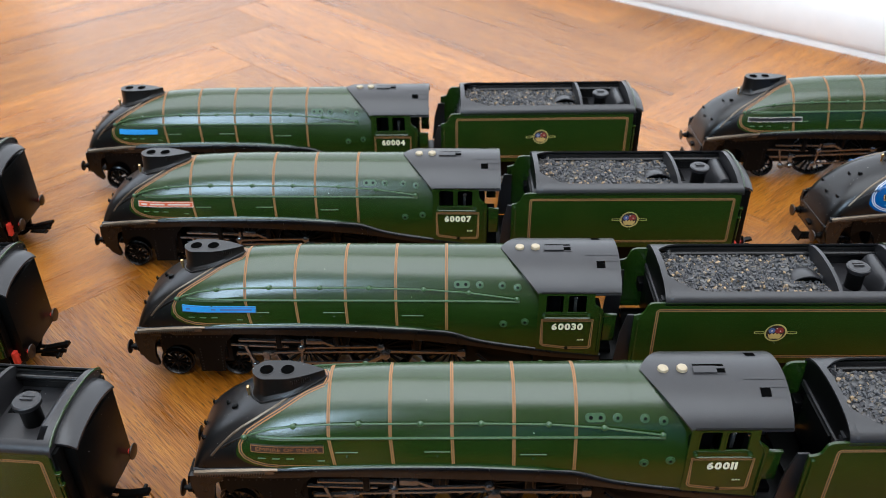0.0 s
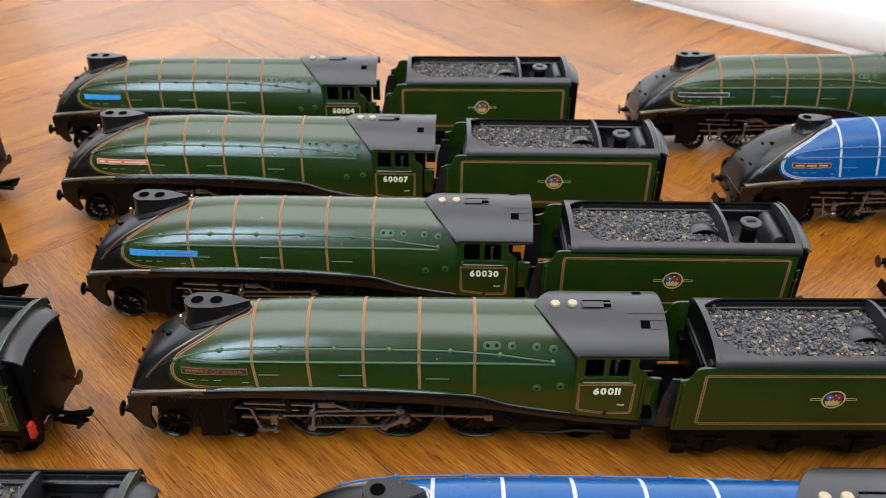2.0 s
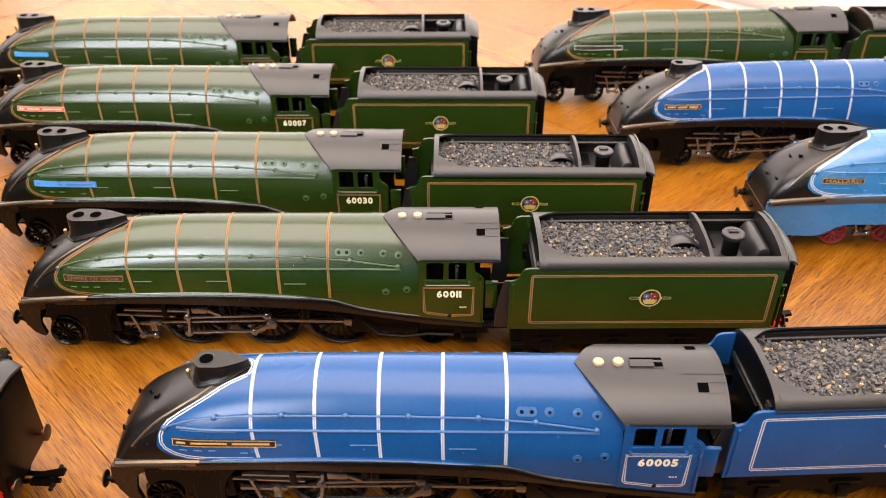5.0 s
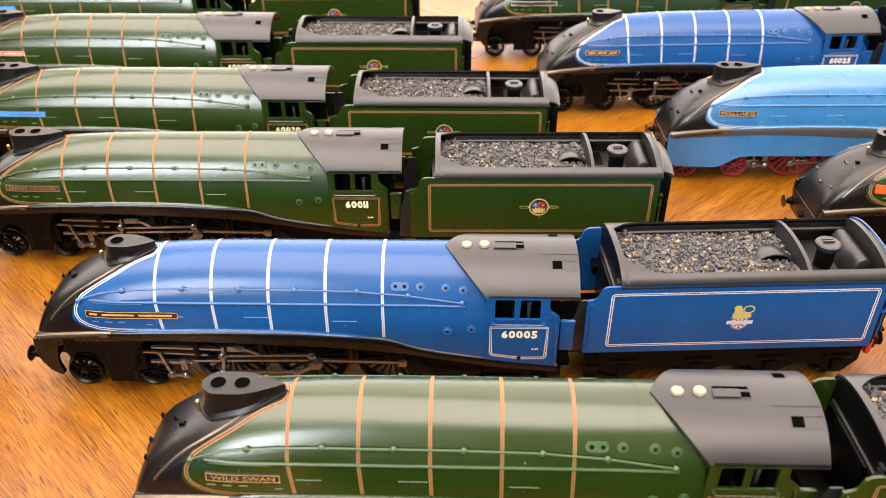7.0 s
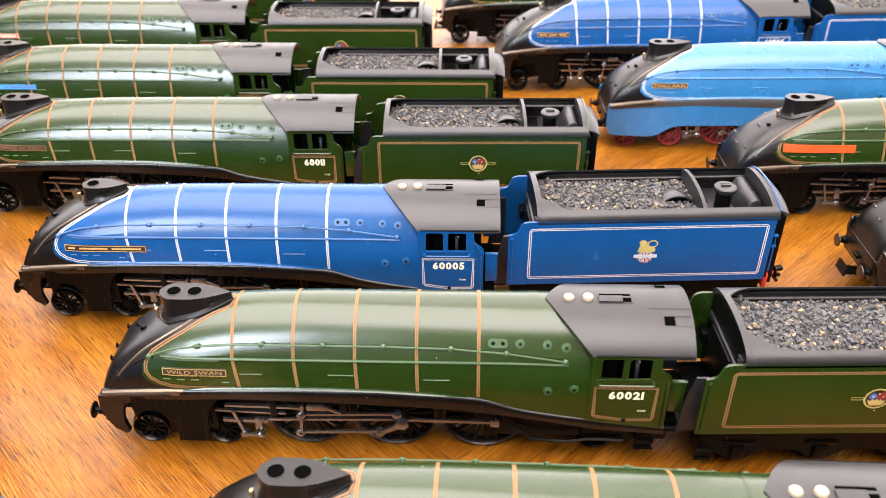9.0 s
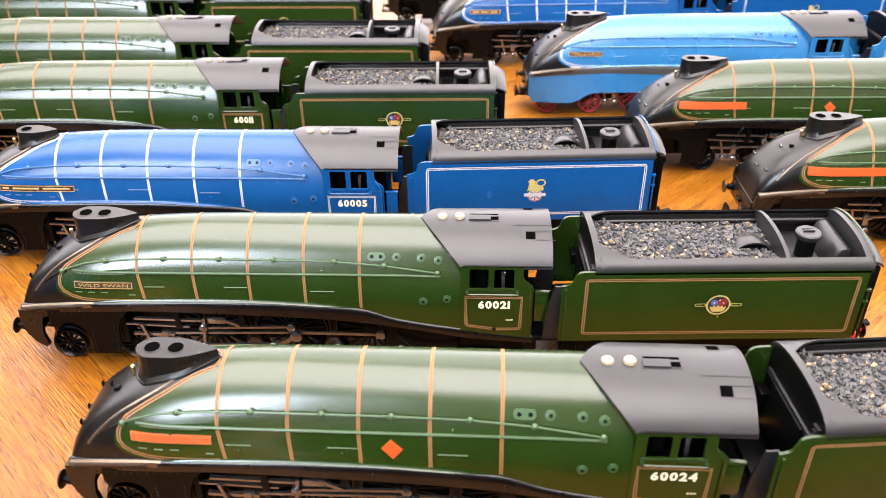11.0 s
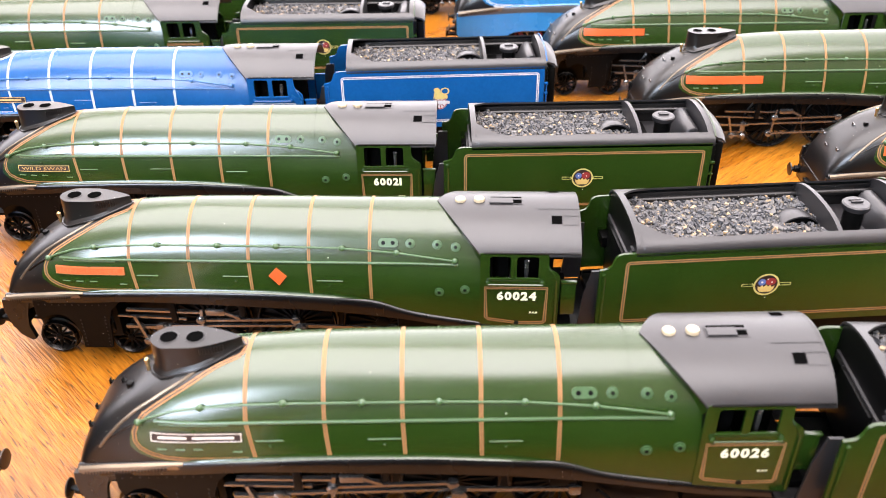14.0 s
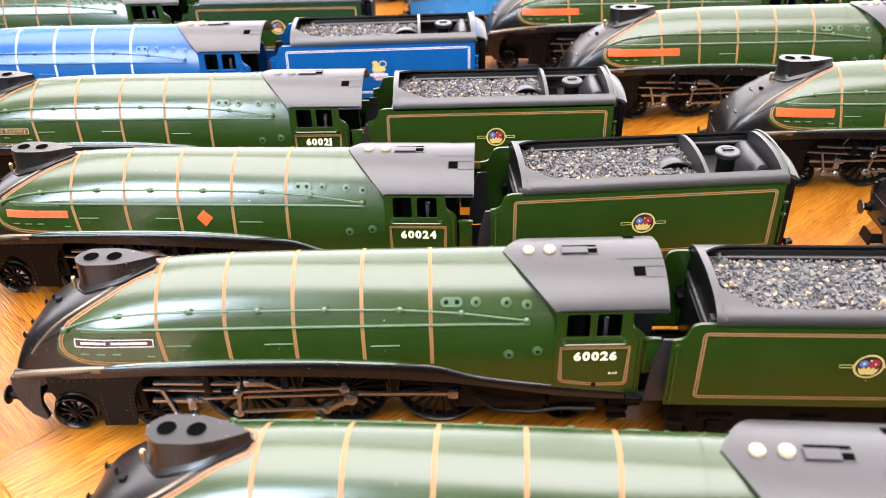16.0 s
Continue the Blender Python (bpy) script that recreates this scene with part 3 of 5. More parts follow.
def chimney(root, front, half, flues):
    """The teardrop chimney cowl with its flues, grille, foot moulding and the whistle ahead of it."""
    rear = 31.6

    def cowl_half(x):
        t = (x - front) / (rear - front)
        return half * min(1.0, max(0.0, t) / 0.16) ** 0.5 * (1 - max(0, (t - 0.45) / 0.55) ** 1.6) + 0.05

    plan = []
    for i in range(40):
        a = 2 * math.pi * i / 40
        x = front + (rear - front) / 2 * (1 + math.cos(a))
        plan.append((x, math.copysign(cowl_half(x), math.sin(a)) if abs(math.sin(a)) > 1e-6 else 0.0))
    mid = front + 7
    rows = []
    for lift, grow in (("top", 0.93), (2.4, 1.0), (0.9, 1.06), (0.3, 1.3), (-0.6, 1.45)):
        r = []
        for x, y in plan:
            gx, gy = mid + (x - mid) * (1 + (grow - 1) * (0.5 if x < mid else 0.08)), y * grow
            r.append((gx, gy, 53.55) if lift == "top" else (gx, gy, min(53.5, top_z(gx, gy) + lift)))
        rows.append(r + r[:1])
    v, f = sheet(rows)
    f.append(tuple(range(40)))
    chim = part("chimney", (v, f, BLACK), root, "black teardrop chimney cowl")
    for x in flues:
        flue = part("flue", (*lathe([(2.45, -1.5), (2.45, 0.12), (2.05, 0.16)], (x, 0, 53.5), (0, 0, 1), 20), BLACK), chim)
        # the shade down the flue is a black disc set on its top
        part("flue_mouth", (*lathe([(2.02, 0.0), (2.0, 0.2)], (x, 0, 53.5), (0, 0, 1), 20), SHADE_BLACK), flue)
    slats = [box(x - 0.12, x + 0.12, -cowl_half(x) - 0.22, -cowl_half(x) + 0.5, 51.3, 52.9) for x in [22.4 + 0.62 * i for i in range(9)]]
    for p in both("louvre_grille", joined(*slats), SKIRT, chim):
        p["kind"] = "stuff"
    foot = []
    for x, y in plan:
        gx, gy = mid + (x - mid) * (1.13 if x < mid else 1.03), y * 1.33
        foot.append((gx, gy, min(53.2, top_z(gx, gy) + 0.3)))
    part("chimney_moulding", (*tube(foot, 0.3, 6, True), SKIRT), chim, "worn moulding round the chimney foot")
    x = front - 1.8
    part("whistle", (*lathe([(0.5, -1), (0.45, 2.0), (0.62, 2.2), (0.62, 3.5), (0.35, 3.8)], (x, -0.6, top_z(x, 0.6) - 0.4), (0, 0, 1), 10), BRASS), root, "small turned brass whistle")


def build_loco():
    root = new("steam_locomotive")
    n = len(ROWS_P)
    # black nose and coloured casing meet along the curved paint edge
    steps = [0, .03, .07, .12, .18, .25, .33, .42, .52, .62, .72, .81, .9, 1]
    nose = [[skin(-10.5 + (EDGE[i] + 10.5) * t, ROWS_P[i]) for i in range(n)] for t in steps]
    v, f = sheet(nose)
    f.append(tuple(range(n)))
    part("nose_casing", (v, f, BLACK), root, "satin black wedge-shaped nose casing")
    main = [[skin(EDGE[i] + (138.5 - EDGE[i]) * t / 34, ROWS_P[i]) for i in range(n)] for t in range(35)]
    v, f = sheet(main)
    part("boiler_casing", (v, f, GREEN, None, True, 7.0), root)
    for k in range(5):
        part("lining_band", hoop(33.2 + 17.95 * k, 0.95, 0.07, (1.5, 0.8, 0.4, 0.2, 0.1)[k]), root)
    # raised cross joint ahead of the cab
    part("casing_joint", (hoop(121.5, 0.9, 0.16)[0], hoop(121.5, 0.9)[1], GREEN), root)
    # paint edge lining: loop round the nameplate panel and up to the chimney
    loop = [(33, 29.7), (26, 29.6), (19, 29.7), (14, 30.1), (10.5, 31.1), (8, 32.6), (6.9, 34.4), (6.9, 36.6), (8, 38.9), (9.6, 40.8)]
    rise = [(9.2, 40.3)] + [(curve_at(z, NOSE_EDGE) + 0.5, z) for z in (41, 42, 43, 44, 45, 46, 47, 48, 49, 49.8, 50.3)]
    for name, pts in (("panel_lining", loop), ("nose_lining", rise)):
        for off in (-0.38, 0.38):
            both(name, surface_strip(pts, 0.38, 0.08, off), ORANGE, root)
        both("lining_core", surface_strip(pts, 0.36, 0.07, 0.0), DARK, root)
    # the lining closes over the top behind the chimney
    ex, ey = curve_at(50.3, NOSE_EDGE) + 0.5, side_y(curve_at(50.3, NOSE_EDGE) + 0.5, 50.3)
    for off, mat in ((-0.38, ORANGE), (0.0, DARK), (0.38, ORANGE)):
        rows = []
        for i in range(17):
            y = ey * (1 - i / 8)
            x = 32.5 - (32.5 - ex) * (y / ey) ** 2
            rows.append([(x + off + d, y, top_z(x + off + d, y) + 0.09) for d in (-0.19, 0.19)])
        part("nose_lining", (*sheet(rows), mat), root)
    ridge = [(curve_at(z, NOSE_EDGE) - 1.7, z) for z in (49.4, 48.6, 47.7, 46.6, 45.4, 44.2, 43.0)] + [(7.6, 40.9), (4.4, 38.5), (1.8, 36.1), (-0.6, 33.6), (-2.4, 31.4)]
    # the ridge's tan is the reflection along it, put into the colour
    both("nose_ridge", tube([(x, side_y(x, z) + 0.12, z) for x, z in ridge], 0.42, 8), STEP, root, "raised ridge along the nose with its sheen painted in")
    crease = [(-2.4, 31.4), (-5, 28.8), (-7.2, 25.8)]
    both("nose_crease", surface_strip(crease, 0.4, 0.08), BLACK, root)
    # side skirts
    xs = [-9 + 170 * i / 60 for i in range(61)]
    rows = []
    for x in xs:
        w, zt, zf = min(curve_at(x, HALF), 16.2), curve_at(x, SKIRT_TOP), curve_at(x, SKIRT_FOOT)
        o = -(w + 0.75)
        rows.append([(x, -w + 0.8, zt + 0.2), (x, -w - 0.1, zt + 0.12), (x, o + 0.25, zt - 0.25), (x, o - 0.05, zt - 0.8), (x, o, (zt + zf) / 2), (x, o + 0.15, zf + 0.1), (x, -w + 0.2, zf - 0.05)])
    both("side_skirt", sheet(rows), SKIRT, root, "curved satin black running-plate skirt")
    # casing flares out on to the skirt
    rows = []
    for x in [15 + 89 * i / 40 for i in range(41)]:
        zt = curve_at(x, SKIRT_TOP)
        w, g = -side_y(x, zt + 1.5), min(1.0, (x - 15) / 12, (104 - x) / 12) + 0.02
        rows.append([(x, -w - 0.02, zt + 1.5), (x, -w - 0.08 * g, zt + 1.0), (x, -w - 0.25 * g, zt + 0.6), (x, -w - 0.55 * g, zt + 0.3), (x, -w - 0.8 * g, zt + 0.14)])
    both("casing_flare", sheet(rows), GREEN, root)
    # rounded step plate at the front of the skirt, its highlight given as pale colour
    rows = []
    for i in range(25):
        x = -8.6 + 26 * i / 24
        g = min(1.0, (17.5 - x) / 9)
        o, z = curve_at(x, HALF) + 0.7, curve_at(x, SKIRT_TOP) - 0.1
        rows.append([(x, -o + 0.5, z + 0.15), (x, -o - 0.25 * g, z - 0.15), (x, -o - 0.6 * g, z - 0.8), (x, -o - 0.55 * g, z - 1.5), (x, -o, z - 1.9)])
    both("step_plate", sheet(rows), STEP, root, "ribbed step plate with its highlight painted in")
    # row of raised rib marks on the front of the skirt
    ribs = [box(-7 + i * 0.8, -6.6 + i * 0.8, -curve_at(-7 + i * 0.8, HALF) - 1.42, -curve_at(-7 + i * 0.8, HALF) - 0.5, curve_at(-7 + i * 0.8, SKIRT_TOP) - 1.9, curve_at(-7 + i * 0.8, SKIRT_TOP) - 0.9) for i in range(26)]
    for p in both("tread", joined(*ribs), BLACK, root):
        p["kind"] = "stuff"
    # bogie side plate and pointed front guard
    plate = [(0.4, 25), (0.2, 20), (1.4, 17.6), (3.7, 19.4), (6.7, 20), (9.7, 19), (11.6, 16.5), (12.6, 13), (12.8, 10), (12.5, 7), (21.6, 7), (22.4, 12), (22.8, 17), (24.2, 21.5), (27.5, 25)]
    both("bogie_side_plate", prism(plate, -15.5, -14.7), FRAME, root)
    rivets = [lathe([(0.28, 0), (0.22, 0.2)], (x, -15.5, z), (0, -1, 0), 6) for x, z in [(13.8, 8 + 1.4 * k) for k in range(8)] + [(21.1 + 0.08 * k, 8 + 1.4 * k) for k in range(9)] + [(2.0 + 2.1 * k, 23.6) for k in range(11)]]
    for p in both("riveting", joined(*rivets), BLACK, root):
        p["kind"] = "stuff"
    guard = [(-9.8, 24.4), (-10.2, 20), (-9.0, 14.5), (-7.2, 11), (-4.2, 8.8), (-3.0, 9.4), (-3.9, 14), (-3.1, 19), (-1.2, 24.2)]
    both("front_guard", prism(guard, -14.6, -13.0), BLACK, root)
    part("buffer_beam", (*box(-10.6, -6, -13, 13, 12.2, 21, 0.6), BLACK), root)
    for y in (-11.3, 11.3):
        buffer(root, -10.2, y, 15.4, -1)
    hook = joined(bar(-15.5, 8.6, -6, 8.2, 0, 1.0, 5.0), bar(-15.6, 8.4, -15.0, 11.4, 0, 0.9, 7.5), box(-12, -8, -2, 2, 15, 16.5, 0.3))
    part("coupling_hook", (*hook, FRAME), root, "black tension-lock coupling hook")
    chimney(root, 10.0, 4.4, (14.5, 20.7))
    for x, y in ((1.5, 0.0), (-5.5, -7.5), (-5.5, 7.5), (-6.8, 0.0)):
        z = top_z(x, y)
        part("lamp_iron", (*joined(box(x - 0.4, x + 0.4, y - 0.6, y + 0.6, z - 0.6, z + 0.3, 0.12), box(x - 0.7, x - 0.4, y - 0.6, y + 0.6, z - 0.4, z + 1.0, 0.1)), FRAME), root)
    z = top_z(4.2, -3.5)
    part("door_handle", (*joined(box(3.4, 4.9, -4.2, -2.8, z - 0.6, z + 0.9, 0.2)), FRAME), root)
    # beading, handrails, plugs
    seam = [(x, 39.7 if x < 118 else 39.7 - (x - 118) * 0.02) for x in [12 + 7 * i for i in range(18)]]
    both("side_beading", tube([(x, side_y(x, z) - 0.15, z) for x, z in seam], 0.42, 8), RIB_GREEN, root)
    nose_rail = [(1.0, 34.6), (3.2, 36.3), (5.4, 37.75), (8, 39.2)]
    both("nose_handrail", tube([(x, side_y(x, z) - min(1.0, 0.15 + 0.08 * x), z) for x, z in nose_rail], 0.3, 8), BLACK, root)
    rail_pts = [(8, 39.2), (11, 40.6), (16.5, 42.3), (23, 43.2), (32, 43.9), (43, 44.2), (60, 44.3), (77, 44.3), (97, 44.0), (113, 43.0), (130.5, 40.9)]
    for shape in (1, -1):
        r = part("handrail", (*tube([(x, shape * (side_y(x, z) - min(1.0, 0.15 + 0.08 * x)), z) for x, z in rail_pts], 0.32, 8), RIB_GREEN), root)
        for x, z in [(8.4, 39.4), (23, 43.2), (42, 44.2), (60, 44.3), (77.5, 44.3), (97, 44.0), (113, 43.0), (130, 40.95)]:
            y = shape * (side_y(x, z) - 0.9)
            part("handrail_knob", (*lathe([(0.4, 0.9), (0.45, 0.45), (0.78, 0.25), (0.95, -0.15), (0.78, -0.55), (0.35, -0.8)], (x, y, z), (0, shape, -0.25), 10), RIB_GREEN), r)
    for x, z in ((116.9, 45.0), (124.8, 44.8), (130.2, 44.2), (125.4, 30.8), (133.0, 31.8)):
        nr = side_normal(x, z)
        boss = lathe([(1.45, -0.3), (1.4, 0.2), (1.15, 0.26), (1.1, 0.12), (0.85, 0.12), (0.8, 0.5), (0.3, 0.55)], (x, side_y(x, z), z), nr, 12)
        for w in both("washout_plug", boss, RIB_GREEN, root):
            sign = 1 if w.data.vertices[0].co.y < 0 else -1
            # a raised black disc paints the shade of the hole
            part("plug_hole", (*[lathe([(0.5, 0.56), (0.35, 0.6)], (x, sign * side_y(x, z), z), (nr.x, sign * nr.y, nr.z), 8)][0], FRAME), w)
    # oval mud-door plate with two plugs
    oval = [(x, z) for x, z in round_rect(107.6, 113.4, 44.0, 46.2, 1.1)]
    both("plug_plate", ([tuple(Vector((x, side_y(x, z), z)) + side_normal(x, z) * d) for d in (0.5, -0.3) for x, z in oval],
                        [tuple(range(len(oval)))] + [(i, (i + 1) % len(oval), len(oval) + (i + 1) % len(oval), len(oval) + i) for i in range(len(oval))]), RIB_GREEN, root)
    for x in (109.1, 111.9):
        # two more black discs in place of shaded holes
        both("plug_hole", lathe([(0.62, 0.3), (0.62, 0.56), (0.3, 0.58)], (x, side_y(x, 45.1), 45.1), side_normal(x, 45.1), 8), FRAME, root)
    for x0, x1, z in ((35, 41.5, 34.8), (61, 68.6, 34.9), (89, 96.7, 33.8), (12, 14.2, 32.6), (16.2, 18.4, 32.6), (20.4, 22.6, 32.6), (29.5, 31.6, 31.8), (13, 29, 39.0)):
        both("panel_rib", tube([(x0 + (x1 - x0) * i / 6, side_y(x0 + (x1 - x0) * i / 6, z) - 0.02, z) for i in range(7)], 0.2, 6), RIB_GREEN, root)
        if z > 33:
            both("rib_stud", lathe([(0.42, -0.1), (0.4, 0.3), (0.2, 0.45)], ((x0 + x1) / 2, side_y((x0 + x1) / 2, z - 1.6), z - 1.6), (0, -1, 0), 7), GREEN, root)
    # cab
    roof_w, roof_b = 16.7, 44.7

    def roof_at(x, y):
        return 36 + 17.0 * math.sqrt(max(0.0, 1 - (y / 19.4) ** 2))

    def roof(x, p, grow=0.0):
        y = -math.cos(radians(p)) * roof_w
        return (x, y * (1 + grow / roof_w), roof_at(x, y) + grow)

    ps = [180 * i / 36 for i in range(37)]
    front = []
    for p in ps:
        _, y, z = roof(0, p)
        front.append(137.4 - 13.4 * ((z - roof_b) * 0.83 + (roof_w - abs(y)) * 0.56) / 16.82)
    rows = [[roof(front[i] + (166.2 - front[i]) * t / 8, p) for i, p in enumerate(ps)] for t in range(9)]
    r = part("cab_roof", (*slab(rows, (0, 0, -0.6)), ROOF), root, "dark grey curved cab roof")
    gut = [roof(x, 9.5, 0.12) for x in (138.2, 150, 165.9)]
    both("gutter", tube(gut, 0.32, 6), FRAME, r)
    rows = []
    for i, p in enumerate(ps):
        a = Vector(roof(front[i], p))
        y = a.y * 0.84
        rows.append([tuple(a + Vector((0.2, 0, -0.2))), (front[i] + 0.1, y, min(top_z(front[i], y) - 0.2, a.z))])
    part("cab_front", (*sheet(rows), GREEN), root)
    xs, zs = [137.4, 140.2, 146.2, 148.0, 154.3, 156.6, 160.6], [17.0, 36.5, 44.0, 45.0]
    both("cab_side", grid_plate(xs, zs, {(1, 1), (3, 1), (5, 1), (5, 2)}, -16.75, -16.05), GREEN, root)
    both("cab_side_sweep", prism([(156.62, 36.52), (160.6, 36.52), (160.4, 37.4), (159.2, 38.6), (157.8, 39.6), (157.2, 41), (157, 44.9), (156.62, 44.9)], -16.74, -16.06), GREEN, root)
    both("window_sill", joined(box(139.8, 146.6, -17.1, -16.5, 35.9, 36.7, 0.15), box(147.7, 154.7, -17.1, -16.5, 35.9, 36.9, 0.15)), GREEN, root)
    for x0, x1 in ((140.1, 146.3), (147.9, 154.4)):
        both("window_surround", loop_strip(round_rect(x0, x1, 36.6, 44.2, 1.0), -16.75, -0.05, 0.5, -0.12), GREEN, root)
    # black boxes fill the cab so that its windows look in on shade
    part("cab_interior", (*joined(box(137.6, 141, -15.6, 15.6, 17, 44, 0.4), box(139, 165, -15.4, 15.4, 16, 19, 0.3), box(141, 146, -12, 12, 19, 43.4, 1.0), box(148, 160, -2, 2, 19, 44.0, 0.5)), SHADE_BLACK), root)
    part("backhead_gauge", (*joined(lathe([(1.3, 0), (1.2, 0.4)], (144.2, -4, 37), (1, 0, 0.2), 10), tube([(144.5, -9, 30), (145.5, -9, 36), (145.5, -6.5, 39)], 0.4)), STEEL), root)
    part("cab_fitting", (*joined(box(150.4, 151.6, -13.6, -12.4, 34, 39.6, 0.3), lathe([(0.8, 0), (0.8, 0.8), (0.3, 1.2)], (151, -13, 39.5), (0, 0, 1), 8)), STEEL), root)
    both("cab_handrail", tube([(139.8, -16.9, 34.9), (139.8, -17.7, 34.9), (155.6, -17.7, 34.9), (155.6, -16.9, 34.9)], 0.32), GREEN, root)
    both("handrail_boss", joined(lathe([(0.8, 0), (0.7, 1.0)], (139.8, -16.8, 34.9), (0, -1, 0), 8), lathe([(0.8, 0), (0.7, 1.0)], (155.6, -16.8, 34.9), (0, -1, 0), 8)), GREEN, root)
    both("grab_rail", tube([(159.6, -17.3, 18.5), (159.6, -17.3, 30), (159.7, -17.3, 36), (158.6, -17.3, 38.4), (157.5, -17.2, 40)], 0.36), GREEN, root)
    both("cab_door", joined(box(161.2, 165.6, -15.2, -14.5, 22.5, 34.5, 0.3), box(161.0, 165.8, -15.6, -14.3, 33.9, 34.7, 0.2)), GREEN, root)
    number = [(138.7, 33.6), (157.3, 33.6), (157.3, 21.2), (156.4, 20.1), (148.5, 19.9), (139.8, 21.2), (138.7, 22.4)]
    for a, b, m in ((-0.42, 0.0, ORANGE), (-0.66, -0.44, DARK), (-1.1, -0.68, ORANGE)):
        part("panel_lining", (*loop_strip(number, -16.75, a, b, -0.06), m), root)
    part("route_letters", text_mesh("route_letters", "RA9", 0.75, CREAM, (153.3, -16.82, 24.3), 2.3, 0.02), root, "tiny cream letters")
    part("works_plate", (*lathe([(0.8, 0), (0.7, 0.25)], (148.4, -16.7, 20.4), (0, -1, 0), 10), FRAME), root)
    for x in (131.3, 136.9):
        part("safety_valve", (*lathe([(1.65, -1.5), (1.65, 0.3), (1.45, 0.7), (0.8, 0.9)], (x, 0, 53.2 if x > 133 else 53.0), (0, 0, 1), 18), PALE_BRASS), root, "round pale brass safety valve cap")

    def roof_patch(x0, x1, y0, y1, lift, k=5):
        return sheet([[(x0 + (x1 - x0) * a / 3, y0 + (y1 - y0) * b / k, roof_at(0, y0 + (y1 - y0) * b / k) + lift) for b in range(k + 1)] for a in range(4)])

    part("roof_hatch", (*roof_patch(139.6, 149.9, -2.2, 2.6, 0.12), ROOF), r)
    # the shade inside the hatch is a black patch laid on the roof
    part("hatch_opening", (*roof_patch(140.3, 149.4, -1.7, 2.1, 0.2), SHADE_BLACK), r)
    part("hatch_flap", (*slab([[(x, y, roof_at(0, y) + 0.5) for y in (-1.9, -0.9, 0.1, 0.9)] for x in (140.0, 143, 146.9)], (0, 0, -0.25)), ROOF), r)
    part("hatch_bar", (*slab([[(x, y, roof_at(0, y) + 0.45) for y in (-0.1, 0.3, 0.7)] for x in (146.9, 149.5)], (0, 0, -0.2)), ROOF), r)
    part("roof_seam", (*roof_patch(165.5, 165.7, -15.2, 15.2, 0.1, 24), ROOF), r)
    # both openings are black patches that paint the shade within
    part("roof_opening", (*roof_patch(157.9, 160.9, 6.9, 9.6, 0.14), SHADE_BLACK), r)
    part("roof_opening", (*roof_patch(157.9, 160.9, -9.6, -6.9, 0.14), SHADE_BLACK), r)
    part("roof_strip", (*joined(roof_patch(160.9, 165.9, -9.9, -9.6, 0.2), roof_patch(160.9, 165.9, -6.9, -6.6, 0.2), roof_patch(154, 166, -4.2, -3.9, 0.2)), ROOF), r)
    # chassis, wheels, rods
    part("chassis", (*joined(box(-5, 150, -6.2, 6.2, 7, 25, 0.5), box(112, 137, -12, 12, 8, 21, 1.0), box(137, 163, -13.5, 13.5, 9, 16.5, 0.6), box(16, 25, -13.0, 13.0, 9, 23, 1.5)), FRAME), root, "black underframe in shade")
    both("cylinder", lathe([(4.6, 0), (4.8, 0.5), (4.8, 11.5), (4.4, 12), (1.2, 12.2), (1.2, 13.5)], (11.0, -9.6, 14.4), (1, 0, 0), 18), FRAME, root)
    for x in (1.6, 25.2):
        for y in (-9.4, 9.4):
            wheel("bogie_wheel", x, y, 5.9, 10, root)
    for x in (52.4, 79.8, 107.2):
        for y in (-8.6, 8.6):
            wheel("driving_wheel", x, y, 12.6, 20, root)
    for y in (-8.6, 8.6):
        wheel("trailing_wheel", 142.5, y, 6.9, 10, root)
    gear = (("coupling_rod", joined(bar(50.2, 9.3, 75, 10, -13.2, 0.85), pin(50.2, 9.3, -13.4, 1.5), pin(75, 10, -13.6, 1.4))),
            ("return_crank", joined(bar(75, 10, 82, 13.9, -14.0, 1.5), pin(82, 13.9, -13.8, 2.0))),
            ("rear_rod", joined(bar(83, 14.7, 110.3, 14.2, -12.6, 1.0), box(108.9, 112, -13.4, -11.8, 12.6, 15.6, 0.4))),
            ("connecting_rod", joined(bar(38, 13.6, 82, 14.4, -12.2, 0.8), pin(38.5, 13.6, -12.6, 1.0))),
            ("radius_rod", joined(bar(52, 16.4, 81, 17.2, -12.8, 0.8), pin(80.5, 17, -13.0, 1.5))),
            ("slide_bar", joined(bar(28.5, 20.8, 51.8, 20.1, -13.6, 0.7, 1.2), bar(25, 18.0, 46, 17.0, -12.9, 0.6, 1.0))),
            ("piston_rod", joined(bar(27, 13.8, 40, 13.5, -12.9, 1.0, 1.0))),
            ("combination_lever", joined(bar(30.5, 18.2, 33, 9.0, -14.0, 0.9), pin(33, 8.9, -14.0, 1.4))),
            ("union_link", joined(bar(33, 8.9, 37.8, 8.8, -14.2, 0.9), pin(37.8, 8.8, -14.2, 1.3))),
            ("crosshead", joined(box(36.4, 38.8, -14.0, -12.4, 10.5, 15.2, 0.4))),
            ("expansion_link", joined(bar(51.8, 21, 50.6, 9.6, -14.0, 0.9), pin(51.2, 17.5, -14.2, 1.4), box(53, 59, -14.4, -13.2, 19.2, 21.6, 0.4), bar(59, 20, 63, 18, -13.6, 1.0))))
    for name, shape in gear:
        both(name, shape, STEEL, root)
    both("slide_bracket", joined(box(42, 44, -14.6, -13.2, 17, 25, 0.3), box(63, 65, -13, -11.5, 18, 25, 0.3)), FRAME, root)
